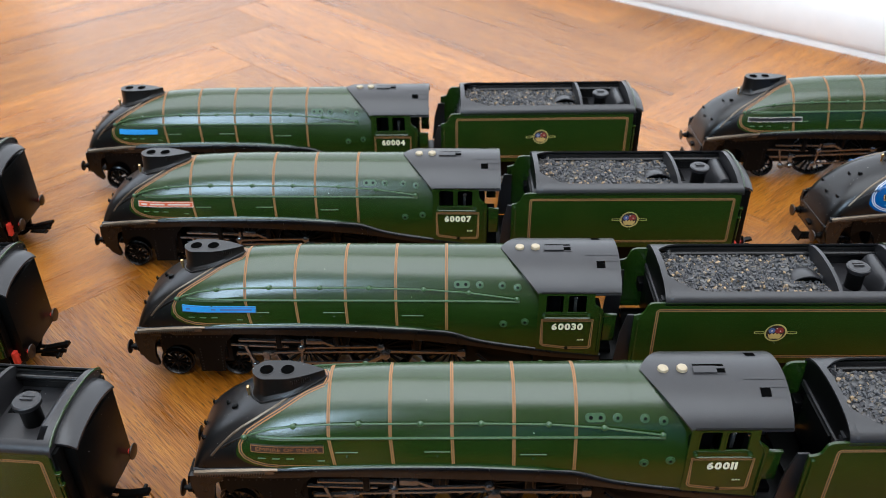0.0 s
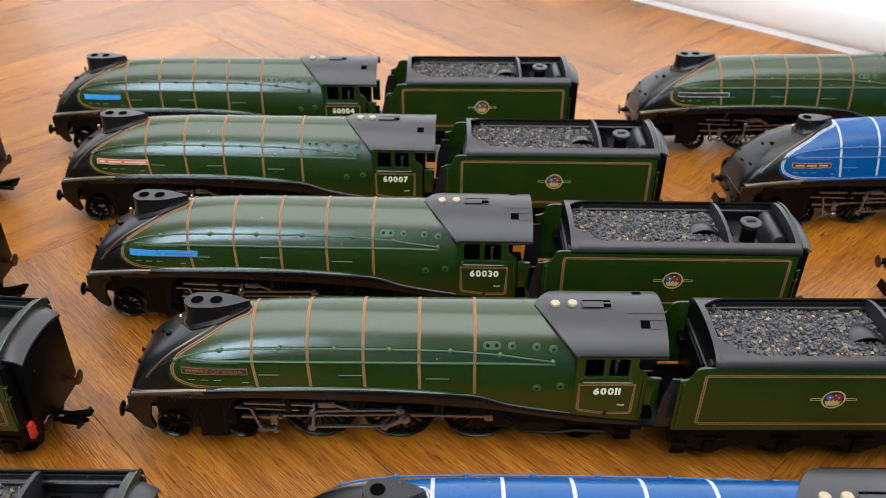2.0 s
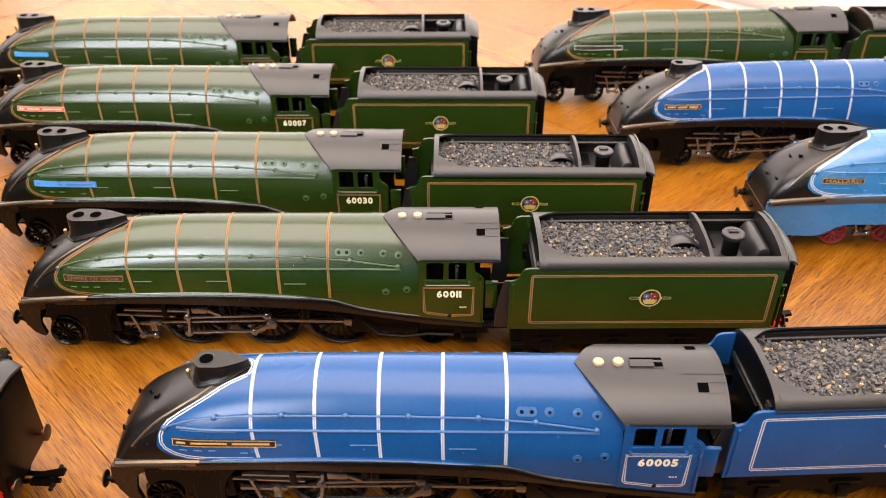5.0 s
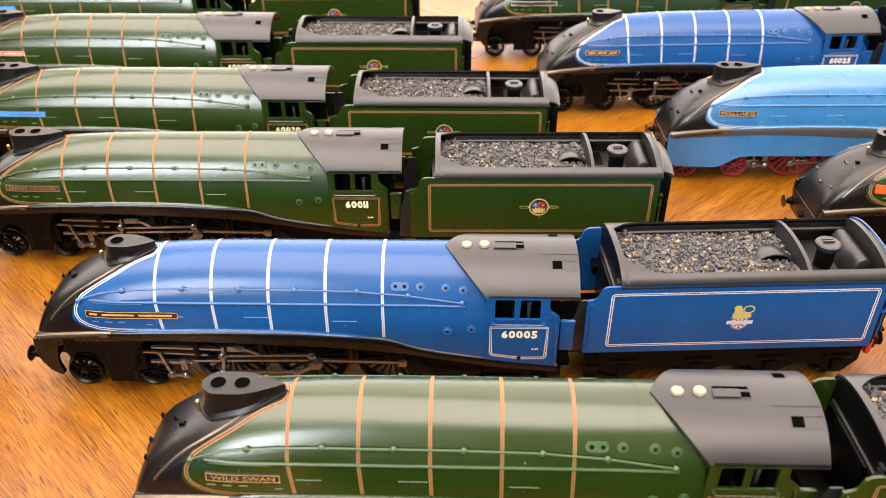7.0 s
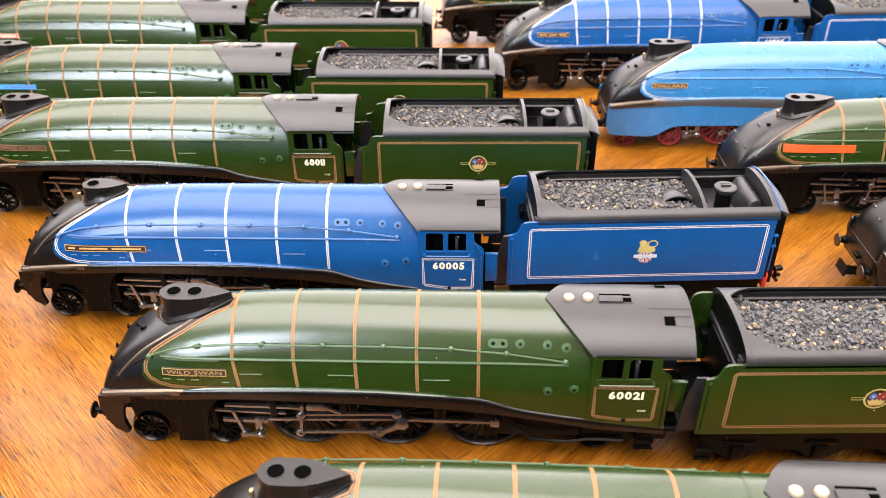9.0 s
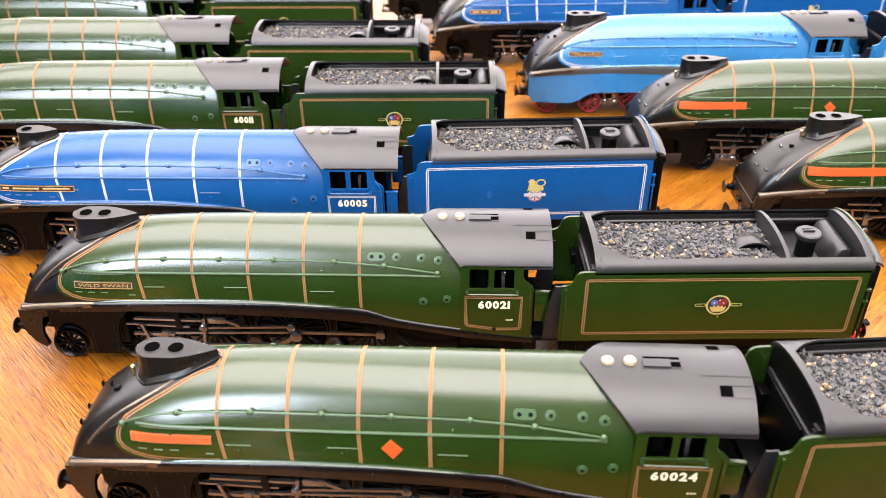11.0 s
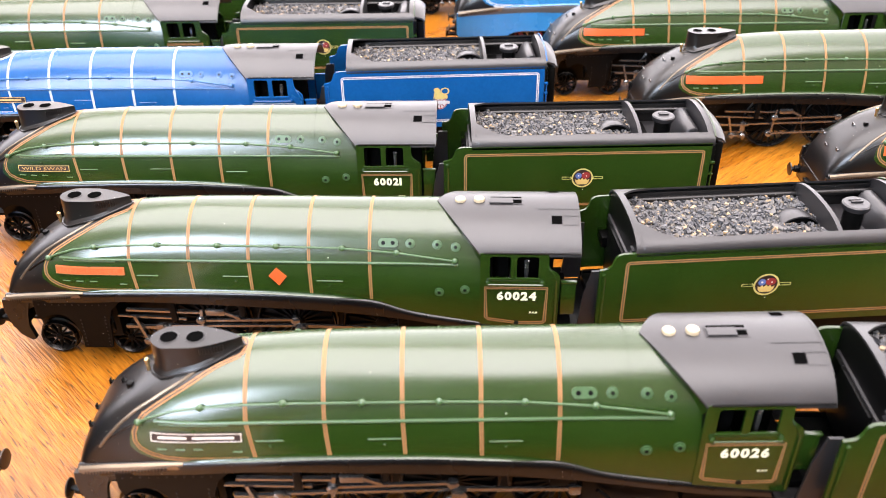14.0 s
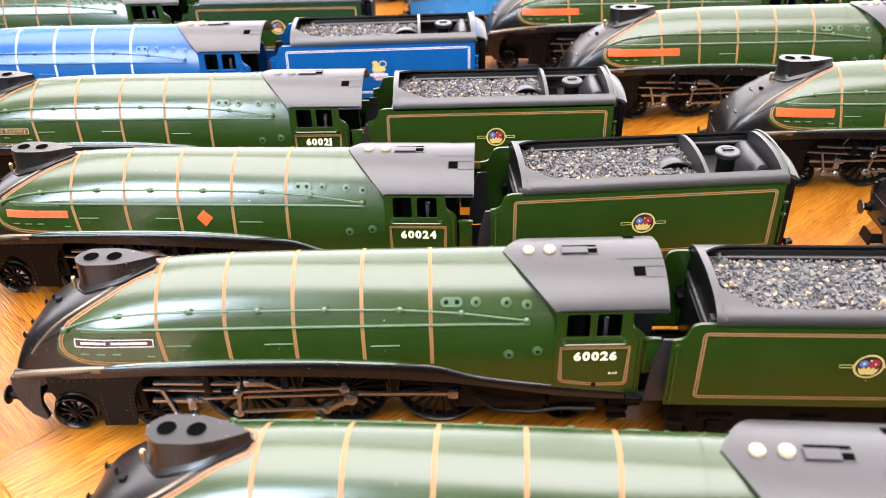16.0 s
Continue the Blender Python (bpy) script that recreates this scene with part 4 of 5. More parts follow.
    both("cab_step", joined(box(153.5, 158.5, -15.6, -14.9, 7.5, 16, 0.3), box(153.2, 158.8, -16.2, -14.2, 7.2, 7.9, 0.2), box(153.2, 158.8, -16.6, -14.2, 10.4, 11.1, 0.2)), FRAME, root)
    both("injector_pipe", tube([(116, -13, 14), (122, -14, 9), (132, -14, 8), (140, -14.2, 9.5), (150, -14.2, 9)], 0.6), FRAME, root)
    return root


# ---- the tender ----


def arch_z(y, w=17.0, zb=45.4, zt=51.5, n=2.2):
    return zb + (zt - zb) * max(0.0, 1 - (abs(y) / w) ** n) ** (1 / n)


def arch_plate(x0, x1, foot, w=16.4, drop=0.0):
    ys = [-w + 2 * w * i / 32 for i in range(33)]
    top = [(y, arch_z(y, 17.0) - drop) for y in ys]
    out = [(-w, foot)] + top + [(w, foot)]
    k = len(out)
    v = [(x0, y, z) for y, z in out] + [(x1, y, z) for y, z in out]
    f = [tuple(range(k)), tuple(range(2 * k - 1, k - 1, -1))] + [(i, (i + 1) % k, k + (i + 1) % k, k + i) for i in range(k)]
    return v, f


def coal_heap(seed):
    rng = random.Random(seed)
    v, f = [], []
    nx, ny = 24, 12
    for i in range(nx + 1):
        for k in range(ny + 1):
            x, y = 13 + 58 * i / nx, -14.3 + 28.6 * k / ny
            v.append((x, y, 44.2 + 0.9 * noise.noise((x * 0.12, y * 0.12, seed)) + (0.8 if i < 4 else 0)))
    for i in range(nx):
        for k in range(ny):
            a = i * (ny + 1) + k
            f.append((a, a + 1, a + ny + 2, a + ny + 1))
    base = [(-1, -1, -1), (1, -1, -1), (1, 1, -1), (-1, 1, -1), (-1, -1, 1), (1, -1, 1), (1, 1, 1), (-1, 1, 1)]
    faces = [(0, 3, 2, 1), (4, 5, 6, 7), (0, 1, 5, 4), (1, 2, 6, 5), (2, 3, 7, 6), (3, 0, 4, 7)]
    for _ in range(1750):
        x, y = rng.uniform(14, 71), rng.uniform(-14, 14)
        z = 44.7 + 0.9 * noise.noise((x * 0.12, y * 0.12, seed)) + (0.8 if x < 22 else 0)
        s = rng.uniform(0.3, 0.88)
        m = Euler((rng.uniform(0, 6.3), rng.uniform(0, 6.3), rng.uniform(0, 6.3))).to_matrix()
        k = len(v)
        sc = (s * rng.uniform(0.7, 1.3), s * rng.uniform(0.6, 1.1), s * rng.uniform(0.35, 0.8))
        for b in base:
            p = m @ Vector([b[j] * sc[j] * rng.uniform(0.55, 1.1) for j in range(3)])
            v.append((x + p.x, y + p.y, z + p.z + rng.uniform(0, 0.15)))
        f += [tuple(a + k for a in q) for q in faces]
    return v, f


def disc(cx, cz, rx, rz, y, n=28):
    return [(cx + rx * math.cos(2 * math.pi * i / n), y, cz + rz * math.sin(2 * math.pi * i / n)) for i in range(n)], [tuple(range(n))]


def crest(parent):
    """Oval crest between two short bars."""
    x, z, y = 51.9, 32.9, -17.2
    c = part("crest", (*disc(x, z, 3.5, 3.5, y - 0.05), PLATE_BLACK), parent, "small round coloured crest with side bars")
    part("crest_ring", (*loop_strip([(x + 3.5 * math.cos(a * 0.2244), z + 3.5 * math.sin(a * 0.2244)) for a in range(28)], y, -0.2, 0.35, -0.09), YELLOW), c)
    for s in (-1, 1):
        bar_line = round_rect(min(x + s * 3.9, x + s * 7.4), max(x + s * 3.9, x + s * 7.4), z - 0.55, z + 0.55, 0.25)
        part("crest_bar", (*loop_strip(bar_line, y, -0.22, 0.0, -0.07), YELLOW), c)
    part("crest_crown", ([(x + a, y - 0.1, z + b) for a, b in ((-2.3, -1.7), (-1.6, -2.6), (1.6, -2.6), (2.3, -1.7), (2.6, -0.4), (1.8, -0.9), (1.2, -0.1), (0.6, -0.8), (0, 0.1), (-0.6, -0.8), (-1.2, -0.1), (-1.8, -0.9), (-2.6, -0.4))], [tuple(range(13))], CREST_GOLD), c)
    part("crest_shield", (*joined(disc(x - 1.4, z + 0.9, 1.2, 1.2, y - 0.1, 10)), CREST_BLUE), c)
    part("crest_blaze", (*disc(x + 1.2, z + 1.0, 1.6, 1.4, y - 0.1, 9), CREST_RED), c)
    for gx, gz, gr in ((-1.4, 0.9, 0.35), (0.2, 1.9, 0.3), (1.5, 0.8, 0.28)):
        part("crest_glint", (*disc(x + gx, z + gz, gr, gr, y - 0.14, 6), PLATE_SILVER), c)


def wheel_emblem(parent):
    """Yellow and white emblem: a plain body shape over a spoked disc and a bar."""
    x, z, y = 51.9, 32.3, -17.2
    c = part("emblem", (*disc(x, z - 1.9, 2.9, 2.9, y - 0.06), WHITE), parent, "small yellow and white wheel emblem")
    for k in range(8):
        a = math.pi * k / 4
        part("emblem_spoke", ([(x + r * math.cos(a + d), y - 0.09, z - 1.9 + r * math.sin(a + d)) for r, d in ((0.5, -0.3), (2.3, -0.12), (2.3, 0.12), (0.5, 0.3))], [(0, 1, 2, 3)], CREST_RED), c)
    part("emblem_rim", (*loop_strip([(x + 2.7 * math.cos(a * 0.2618), z - 1.9 + 2.7 * math.sin(a * 0.2618)) for a in range(24)], y, -0.22, 0.1, -0.1), CREST_RED), c)
    part("emblem_bar", (*box(x - 4.2, x + 4.2, y - 0.16, y, z - 2.4, z - 1.1), WHITE), c)
    blob = [(-2.4, -0.2), (-1.9, 0.2), (-1.6, -0.2), (1.4, -0.2), (1.7, 0.1), (2.3, -0.2), (2.6, 0.6), (2.2, 1.5), (0.9, 1.7), (0.2, 2.0), (0.0, 3.2), (-0.7, 3.9), (-1.7, 3.8), (-2.2, 3.1), (-1.8, 2.4), (-2.1, 1.4)]
    part("emblem_body", ([(x + 1.3 * a, y - 0.12, z + 0.1 + 1.3 * b) for a, b in blob], [tuple(range(len(blob)))], YELLOW), c)
    part("emblem_tail", (*loop_strip([(x + 2.1 + 1.7 * math.cos(a * 0.52), z + 3.5 + 1.4 * math.sin(a * 0.52)) for a in range(12)], y, -0.25, 0.25, -0.1), YELLOW), c)


def build_tender():
    root = new("locomotive_tender")
    line = [(2, 19), (2, 40.4), (3.4, 40.6), (4.6, 41.0), (5.4, 41.8), (5.9, 43.2), (6.4, 44.6), (7.4, 45.4), (8.8, 45.7), (97.2, 45.7), (97.2, 19)]
    both("tender_side", prism(line, -17.2, -16.3), GREEN, root)
    for a, b, m in ((-0.38, 0.0, ORANGE), (-0.64, -0.4, DARK), (-1.04, -0.66, ORANGE)):
        part("panel_lining", (*loop_strip(round_rect(9.3, 95.0, 21.5, 43.2, 1.4), -17.2, a, b, -0.06), m), root)

    def opening(x):
        if x < 13.99:
            return 0.0
        return 14.7 - 6.5 * max(0.0, (26 - x) / 12) ** 2.0

    xs = [12, 13, 13.98, 14.0, 15, 16, 17.5, 19, 21, 23, 26, 40, 60, 80, 98]
    rows = []
    for x in xs:
        y1 = opening(x)
        p1 = math.degrees(math.acos(min(1.0, (y1 / 17.2) ** 1.1)))
        r = []
        for k in range(11):
            p = radians(p1 * k / 10)
            r.append((x, -17.2 * math.cos(p) ** (2 / 2.2), 45.4 + 6.1 * math.sin(p) ** (2 / 2.2)))
        rows.append(r)
    both("coping", slab(rows, (0, 0, -0.7)), ROOF, root, "dark grey curved tender coping")
    both("bunker_wall", box(13, 97, -15.2, -14.5, 38, 47.2, 0.2), BLACK, root)
    both("bunker_rail", tube([(15, -13.9, 45.0), (40, -13.9, 45.0), (70, -13.9, 45.0), (96, -13.9, 45.0)], 1.1, 10), SKIRT, root)
    part("front_bulkhead", (*joined(arch_plate(12.3, 13.5, 19, 16.2, 0.8), box(10.5, 12.3, -9, 9, 24, 40, 0.5), box(9.4, 12.3, -15.5, -10.5, 30, 34, 0.4), box(9.4, 12.3, 10.5, 15.5, 30, 34, 0.4)), FRAME), root)
    for i in range(6):
        part("ladder_rung", (*box(11.5, 12.3, -14.5, -11.8, 36 + 1.7 * i, 36.6 + 1.7 * i), ROOF), root)
    part("mid_bulkhead", (*arch_plate(71.0, 72.3, 38.5, 16.3, 0.3), ROOF), root)
    part("rear_bulkhead", (*arch_plate(95.6, 97.6, 19, 16.4, 0.1), ROOF), root)
    part("tank_deck", (*box(11.6, 96, -14.6, 14.6, 38.2, 40.3, 0.2), ROOF), root)
    part("deck_well", (*joined(box(73.5, 79, 3, 13, 40.2, 40.5)), FRAME), root)
    cap = part("water_filler", (*lathe([(3.0, 0), (3.0, 6.2), (3.4, 6.8), (3.4, 7.0)], (83.3, 0, 40.3), (0, 0, 1), 22), FRAME), root, "black water filler with a grey lid")
    lid = part("filler_lid", (*lathe([(3.9, 7.0), (4.1, 7.4), (4.1, 8.5), (3.7, 8.9)], (83.3, 0, 40.3), (0, 0, 1), 24), ROOF), cap)
    part("lid_bar", (*joined(box(81.5, 85.2, -0.35, 0.35, 49.2, 49.75, 0.15), box(81.5, 85.2, 1.2, 1.8, 49.2, 49.5, 0.15)), ROOF), lid)
    rows = []
    for x, w, z in ((87.6, 9.2, 40.3), (88.6, 9.3, 42.6), (89.7, 9.4, 45.0), (90.5, 9.5, 46.5), (91.3, 9.6, 47.2), (92.4, 9.6, 47.5), (93.6, 9.6, 47.3), (94.5, 9.5, 46.5), (95.2, 9.4, 44.6)):
        rows.append([(x, 1.5 + w * c, 40.3 + (z - 40.3) * h) for c, h in ((-1, 0), (-1, 0.8), (-0.96, 0.95), (-0.88, 1), (0, 1), (0.88, 1), (0.96, 0.95), (1, 0.8), (1, 0))])
    part("tank_dome", (*sheet(rows), ROOF), root)
    # low hood over the scoop, its mouth to the near side
    rows = []
    for y, rx, h in ((-4.0, 6.4, 4.9), (-3.4, 6.4, 5.0), (-1.0, 6.2, 4.9), (1.5, 5.8, 4.3), (4.0, 5.2, 3.3), (6.5, 4.4, 1.9), (8.0, 3.6, 0.6)):
        rows.append([(65.2 + rx * math.cos(radians(a)), y, 42.6 + h * math.sin(radians(a))) for a in range(0, 181, 10)])
    c = part("scoop_cowl", (*slab(rows, (0, 0, -0.5)), ROOF), root)
    # a black plug gives the hood's mouth its inner shade
    part("cowl_mouth", (*prism([(65.2 + 5.7 * math.cos(radians(a)), 42.6 + 4.3 * math.sin(radians(a))) for a in range(0, 181, 12)], -3.7, -3.5), SHADE_BLACK), c)
    part("coal", (*coal_heap(3), COAL, None, False), root, "loose crushed coal heaped in the bunker")["kind"] = "stuff"
    # rear cowl over the end panel, slightly narrower and falling backwards
    rows = []
    for x, w, d in ((97.6, 13.5, 1.3), (99.5, 13.3, 1.7), (101.6, 13.0, 2.7), (103.2, 12.7, 4.3)):
        rows.append([(x, -w + 2 * w * i / 20, arch_z(-w + 2 * w * i / 20, 15.6, 43.5, 51.2) - d) for i in range(21)])
    part("rear_cowl", (*slab(rows, (0, 0, -0.8)), ROOF), root)
    part("end_panel", (*joined(box(97.2, 98.8, -16.2, 16.2, 19, 45.2, 0.3), box(98.6, 102.6, -12.8, 12.8, 14, 43.6, 0.4)), FRAME), root)
    both("end_bracket", joined(box(97.3, 98.9, -17.6, -16.2, 37.6, 38.5, 0.15), box(97.3, 98.9, -17.6, -16.2, 33.2, 34, 0.15), tube([(98.2, -17.3, 23), (98.2, -17.3, 37)], 0.3)), GREEN, root)
    edge = [(98.0, y, arch_z(y) + 0.25) for y in [-16.2 + 32.4 * i / 24 for i in range(25)]]
    part("end_rail", (*tube(edge, 0.35), GREEN), root)
    part("buffer_beam", (*box(98.4, 100.2, -15, 15, 13.4, 19.6, 0.4), RED), root, "red painted buffer beam")
    for y in (-10.9, 10.9):
        buffer(root, 100.2, y, 17.4, 1, RED)
    lock = joined(bar(98, 9.2, 111, 9.6, -1.6, 1.0, 1.2), bar(98, 9.2, 110, 9.0, 1.6, 1.0, 1.2), bar(103, 9.6, 112, 11.8, 0, 1.2, 2.4), box(108.5, 109.6, -5, 5, 8.4, 9.6, 0.3), bar(101, 6.8, 108, 6.4, 0, 0.9, 2.0))
    part("coupling_hook", (*lock, FRAME), root, "black tension-lock coupling hook")
    # running gear
    part("underframe", (*joined(box(4, 98, -12.5, 12.5, 9, 19.2, 0.4)), FRAME), root)
    both("axle_guard", joined(prism([(5, 19), (5, 11), (9, 9.5), (14, 6.5), (20, 6.5), (25, 9.5), (35, 9.5), (39, 6.5), (45, 6.5), (50, 9.5), (60, 9.5), (64, 6.5), (70, 6.5), (75, 9.5), (83, 9.5), (87, 6.5), (93, 6.5), (97, 11), (97, 19)], -14.8, -14.0)), FRAME, root)
    for x in (17, 42, 67, 90):
        both("axle_box", joined(box(x - 2, x + 2, -16.0, -14.6, 6.5, 11.5, 0.4), box(x - 5, x + 5, -15.5, -14.7, 12.2, 13.6, 0.3)), FRAME, root)
        for y in (-8.6, 8.6):
            wheel("tender_wheel", x, y, 7.2, 12, root, FRAME)
    both("footstep", joined(box(4, 8.5, -16.0, -15.3, 7.5, 18, 0.3), box(3.8, 8.8, -16.6, -15.0, 7.2, 7.9, 0.2), box(3.8, 8.8, -17.2, -15.2, 11.4, 12.1, 0.2)), FRAME, root)
    both("front_rail", tube([(3.4, -17.5, 20.5), (3.4, -17.5, 38.5)], 0.36), GREEN, root)
    both("rail_boss", joined(*[lathe([(0.7, 0), (0.6, 0.9)], (3.4, -17.0, z), (0, -1, 0), 8) for z in (20.5, 38.8)]), GREEN, root)
    both("fall_plate", prism([(-2.5, 17.2), (4, 17.2), (4, 38), (0.6, 38), (-1.4, 30)], -13.9, -13.2), ROOF, root)
    part("drawbar", (*box(-12, 6, -3, 3, 12, 14, 0.4), FRAME), root)
    part("footplate", (*box(-7, 4, -13, 13, 15.6, 17.1, 0.3), FRAME), root)
    return root


# ---- names, numbers and liveries ----


def nameplate(parent, mat, letters, text="", x0=10.2, x1=31.6, z=36.1, high=2.25, bars=()):
    """A raised plate on the nose panel; text that may be read is lettered, the rest is plain bars."""
    def at(x, zz, lift):
        nr = side_normal(x, zz)
        p = Vector((x, side_y(x, zz), zz)) + nr * lift
        return tuple(p)
    n = 8
    rows = [[at(x0 + (x1 - x0) * i / n, z + high * (k - 0.5), 0.45) for i in range(n + 1)] for k in (0, 0.5, 1)]
    p = part("nameplate", (*slab(rows, (0, 0.5, 0)), mat), parent)
    rim = []
    for a, b, c, d in ((x0, x1, z - high / 2, z - high / 2 + 0.22), (x0, x1, z + high / 2 - 0.22, z + high / 2), (x0, x0 + 0.22, z - high / 2, z + high / 2), (x1 - 0.22, x1, z - high / 2, z + high / 2)):
        rim.append(sheet([[at(a + (b - a) * i / n, c, 0.52) for i in range(n + 1)], [at(a + (b - a) * i / n, d, 0.52) for i in range(n + 1)]]))
    part("plate_edge", (*joined(*rim), letters), p)
    if text:
        v, f, m = text_mesh("plate_lettering", text, high * 0.5, letters, ((x0 + x1) / 2, 0, z), (x1 - x0) * 0.86)
        part("plate_lettering", ([at(x, zz, 0.56) for x, y, zz in v], f, m), p)
    for a, b in bars:
        xa, xb = x0 + (x1 - x0) * a, x0 + (x1 - x0) * b
        part("plate_bar", (*sheet([[at(xa, z - high * 0.14, 0.54), at(xb, z - high * 0.14, 0.54)], [at(xa, z + high * 0.14, 0.54), at(xb, z + high * 0.14, 0.54)]]), letters), p)
    return p


def dress(ob, swap):
    """Give a copy its own paint: materials are set on the object, the mesh stays shared."""
    for o in ob.children_recursive:
        for s in o.material_slots:
            if s.material in swap:
                new_mat = swap[s.material]
                s.link = "OBJECT"
                s.material = new_mat


GREEN_LIVERY = {}
BLUE_LIVERY = {GREEN: BLUE, RIB_GREEN: RIB_BLUE, ORANGE: WHITE, DARK: BLUE, CORE: PALE_CORE}
GARTER_LIVERY = {GREEN: GARTER, RIB_GREEN: GARTER, ORANGE: WHITE, DARK: GARTER, CORE: GARTER}

base_loco = build_loco()
base_tender = build_tender()

def loco_at(x, y, turn, livery, label, number="", drop=()):
    ob = copy_thing(base_loco, pose(x * MM, y * MM, 0, 0, 0, turn))
    dress(ob, livery)
    for o in list(ob.children_recursive):
        if o.name.split(".")[0] in drop:
            bpy.data.objects.remove(o)
    if number:
        part("running_number", number_mesh("running_number", number, 3.1, CREAM, (148.2, -16.84, 30.3), 0.3, 0.05), ob, "cream running number")
    return tagged(ob, label, "model locomotive", "model locomotives on the floor")


def tender_at(x, y, turn, livery, label, mark="crest"):
    ob = copy_thing(base_tender, pose(x * MM, y * MM, 0, 0, 0, turn))
    dress(ob, livery)
    (crest if mark == "crest" else wheel_emblem)(ob)
    return tagged(ob, label, "model tender", "model tenders behind the locomotives")


GREEN_LABEL = "green streamlined model locomotive, orange-lined, with {}"
BLUE_LABEL = "blue streamlined model locomotive, white-lined, with {}"
T_GREEN, T_BLUE = "green model coal tender lined in orange with a round crest", "blue model coal tender lined in white with a yellow emblem"

FLEET = {}
for key, x, y, turn, number, note in (
        ("a", -170.6, 384.5, 0.14, "60004", "a bright blue nameplate"), ("b", -138.4, 313.7, -0.78, "60007", "a red nameplate"),
        ("c", -100.0, 240.0, -0.64, "60030", "a bright blue nameplate"), ("d", -62.4, 173.2, 0.26, "60011", "a black nameplate"),
        ("f", 49.7, 32.7, -0.62, "60021", "a dark nameplate"), ("g", 92.6, -35.1, -1.88, "60024", "a red nameplate and red diamond"),
        ("h", 140.6, -104.1, 0.87, "60026", "a white-edged black nameplate"), ("i", 179.5, -166.9, -3.14, "", "a twin chimney"),
        ("m", 147.2, 394.9, 1.68, "", "a dull dark nameplate"), ("p", 279.8, 175.2, 0.5, "", "an orange nameplate and red diamond"),
        ("q", 316.2, 109.8, 0.76, "", "a long orange nameplate"), ("r", 373.1, 38.7, -2.38, "", "an orange nameplate"), ("s", 417.5, -27.5, 0.0, "", "silver lamp irons")):
    FLEET[key] = loco_at(x, y, turn, GREEN_LIVERY, GREEN_LABEL.format(note), number)
CHIMNEY_PARTS = ("chimney", "flue", "flue_mouth", "louvre_grille", "chimney_moulding", "whistle")
FLEET["e"] = loco_at(-3.0, 96.9, -0.25, BLUE_LIVERY, BLUE_LABEL.format("a black nameplate"), "60005", CHIMNEY_PARTS)
FLEET["n"] = loco_at(181.4, 315.5, 2.94, BLUE_LIVERY, BLUE_LABEL.format("a brass-edged nameplate"), "60025", CHIMNEY_PARTS)
FLEET["o"] = loco_at(233.6, 243.2, 0.96, GARTER_LIVERY, "light blue streamlined model locomotive with side valances and red wheels", "", ("lining_band", "bogie_side_plate", "riveting", "front_guard"))
for key, x, y, turn in (("a", -0.6, 385.0, 0.9), ("b", 30.0, 306.9, 0.0), ("c", 67.6, 232.2, -0.2), ("d", 104.7, 168.4, 0.7), ("f", 215.9, 27.3, 1.42), ("g", 260.3, -41.8, 4.15),
                        ("h", 305.3, -107.8, -1.7), ("i", 347.0, -176.0, -1.5), ("m", 315.0, 399.5, 1.68), ("p", 447.5, 176.5, 0.5), ("q", 484.0, 112.0, 0.76), ("r", 540.8, 32.0, -2.0), ("s", 585.3, -27.5, 0.0),
                        ("u", -200.4, 171.7, -4.33), ("v", -253.1, 234.6, 0.06), ("x", -294.4, 323.4, 0.0), ("w", -145.2, 91.2, 0.0), ("y", -108.0, 20.0, 0.0), ("z", 3.4, -118.7, 0.0)):
    FLEET["t" + key] = tender_at(x, y, turn, GREEN_LIVERY, T_GREEN)
FLEET["te"] = tender_at(163.5, 100.8, 2.8, BLUE_LIVERY, T_BLUE, "emblem")
FLEET["tn"] = tender_at(349.2, 324.5, 2.9, BLUE_LIVERY, T_BLUE, "emblem")
FLEET["ty2"] = tender_at(-59.0, -50.0, 0.0, BLUE_LIVERY, T_BLUE, "emblem")
FLEET["to"] = tender_at(401.5, 246.0, 0.96, GARTER_LIVERY, "light blue model coal tender lined in white with a small emblem", "emblem")
for key in ("e", "n"):
    chimney(FLEET[key], 15.4, 3.9, (19.5,))
for ob in (base_loco, base_tender):
    for o in list(ob.children_recursive) + [ob]:
        bpy.data.objects.remove(o)

for key in ("p", "q", "r", "s"):
    for c in FLEET[key].children:
        if c.name.split(".")[0] == "lamp_iron":
            c.material_slots[0].link = "OBJECT"
            c.material_slots[0].material = STEEL

SOFT = ((0.08, 0.3), (0.36, 0.62), (0.68, 0.92))
nameplate(FLEET["a"], PLATE_BLUE, PLATE_BLUE, x0=10.5, x1=29.8)
nameplate(FLEET["b"], PLATE_RED, PLATE_SILVER, x1=34.0, bars=((0.05, 0.16), (0.22, 0.48), (0.54, 0.95)))
nameplate(FLEET["c"], PLATE_BLUE, CREST_BLUE, x0=10.2, x1=36.8, bars=((0.05, 0.46), (0.52, 0.95)))
nameplate(FLEET["d"], PLATE_BLACK, ORANGE, "EMPIRE OF INDIA")
nameplate(FLEET["e"], PLATE_BLACK, GOLD, x0=10.5, x1=40.0, z=35.4, bars=((0.04, 0.13), (0.18, 0.53), (0.58, 0.94)))
nameplate(FLEET["f"], PLATE_BLACK, GOLD, "WILD SWAN", x0=12.2, x1=31.2, z=35.3)
nameplate(FLEET["g"], PLATE_RED, ORANGE, "KINGFISHER", x0=10.5, x1=31.5)
nameplate(FLEET["h"], PLATE_BLACK, PLATE_SILVER, x0=11.0, x1=32.0, bars=((0.08, 0.4), (0.46, 0.92)))
nameplate(FLEET["m"], ROOF, PLATE_SILVER, x0=10.5, x1=38.0)
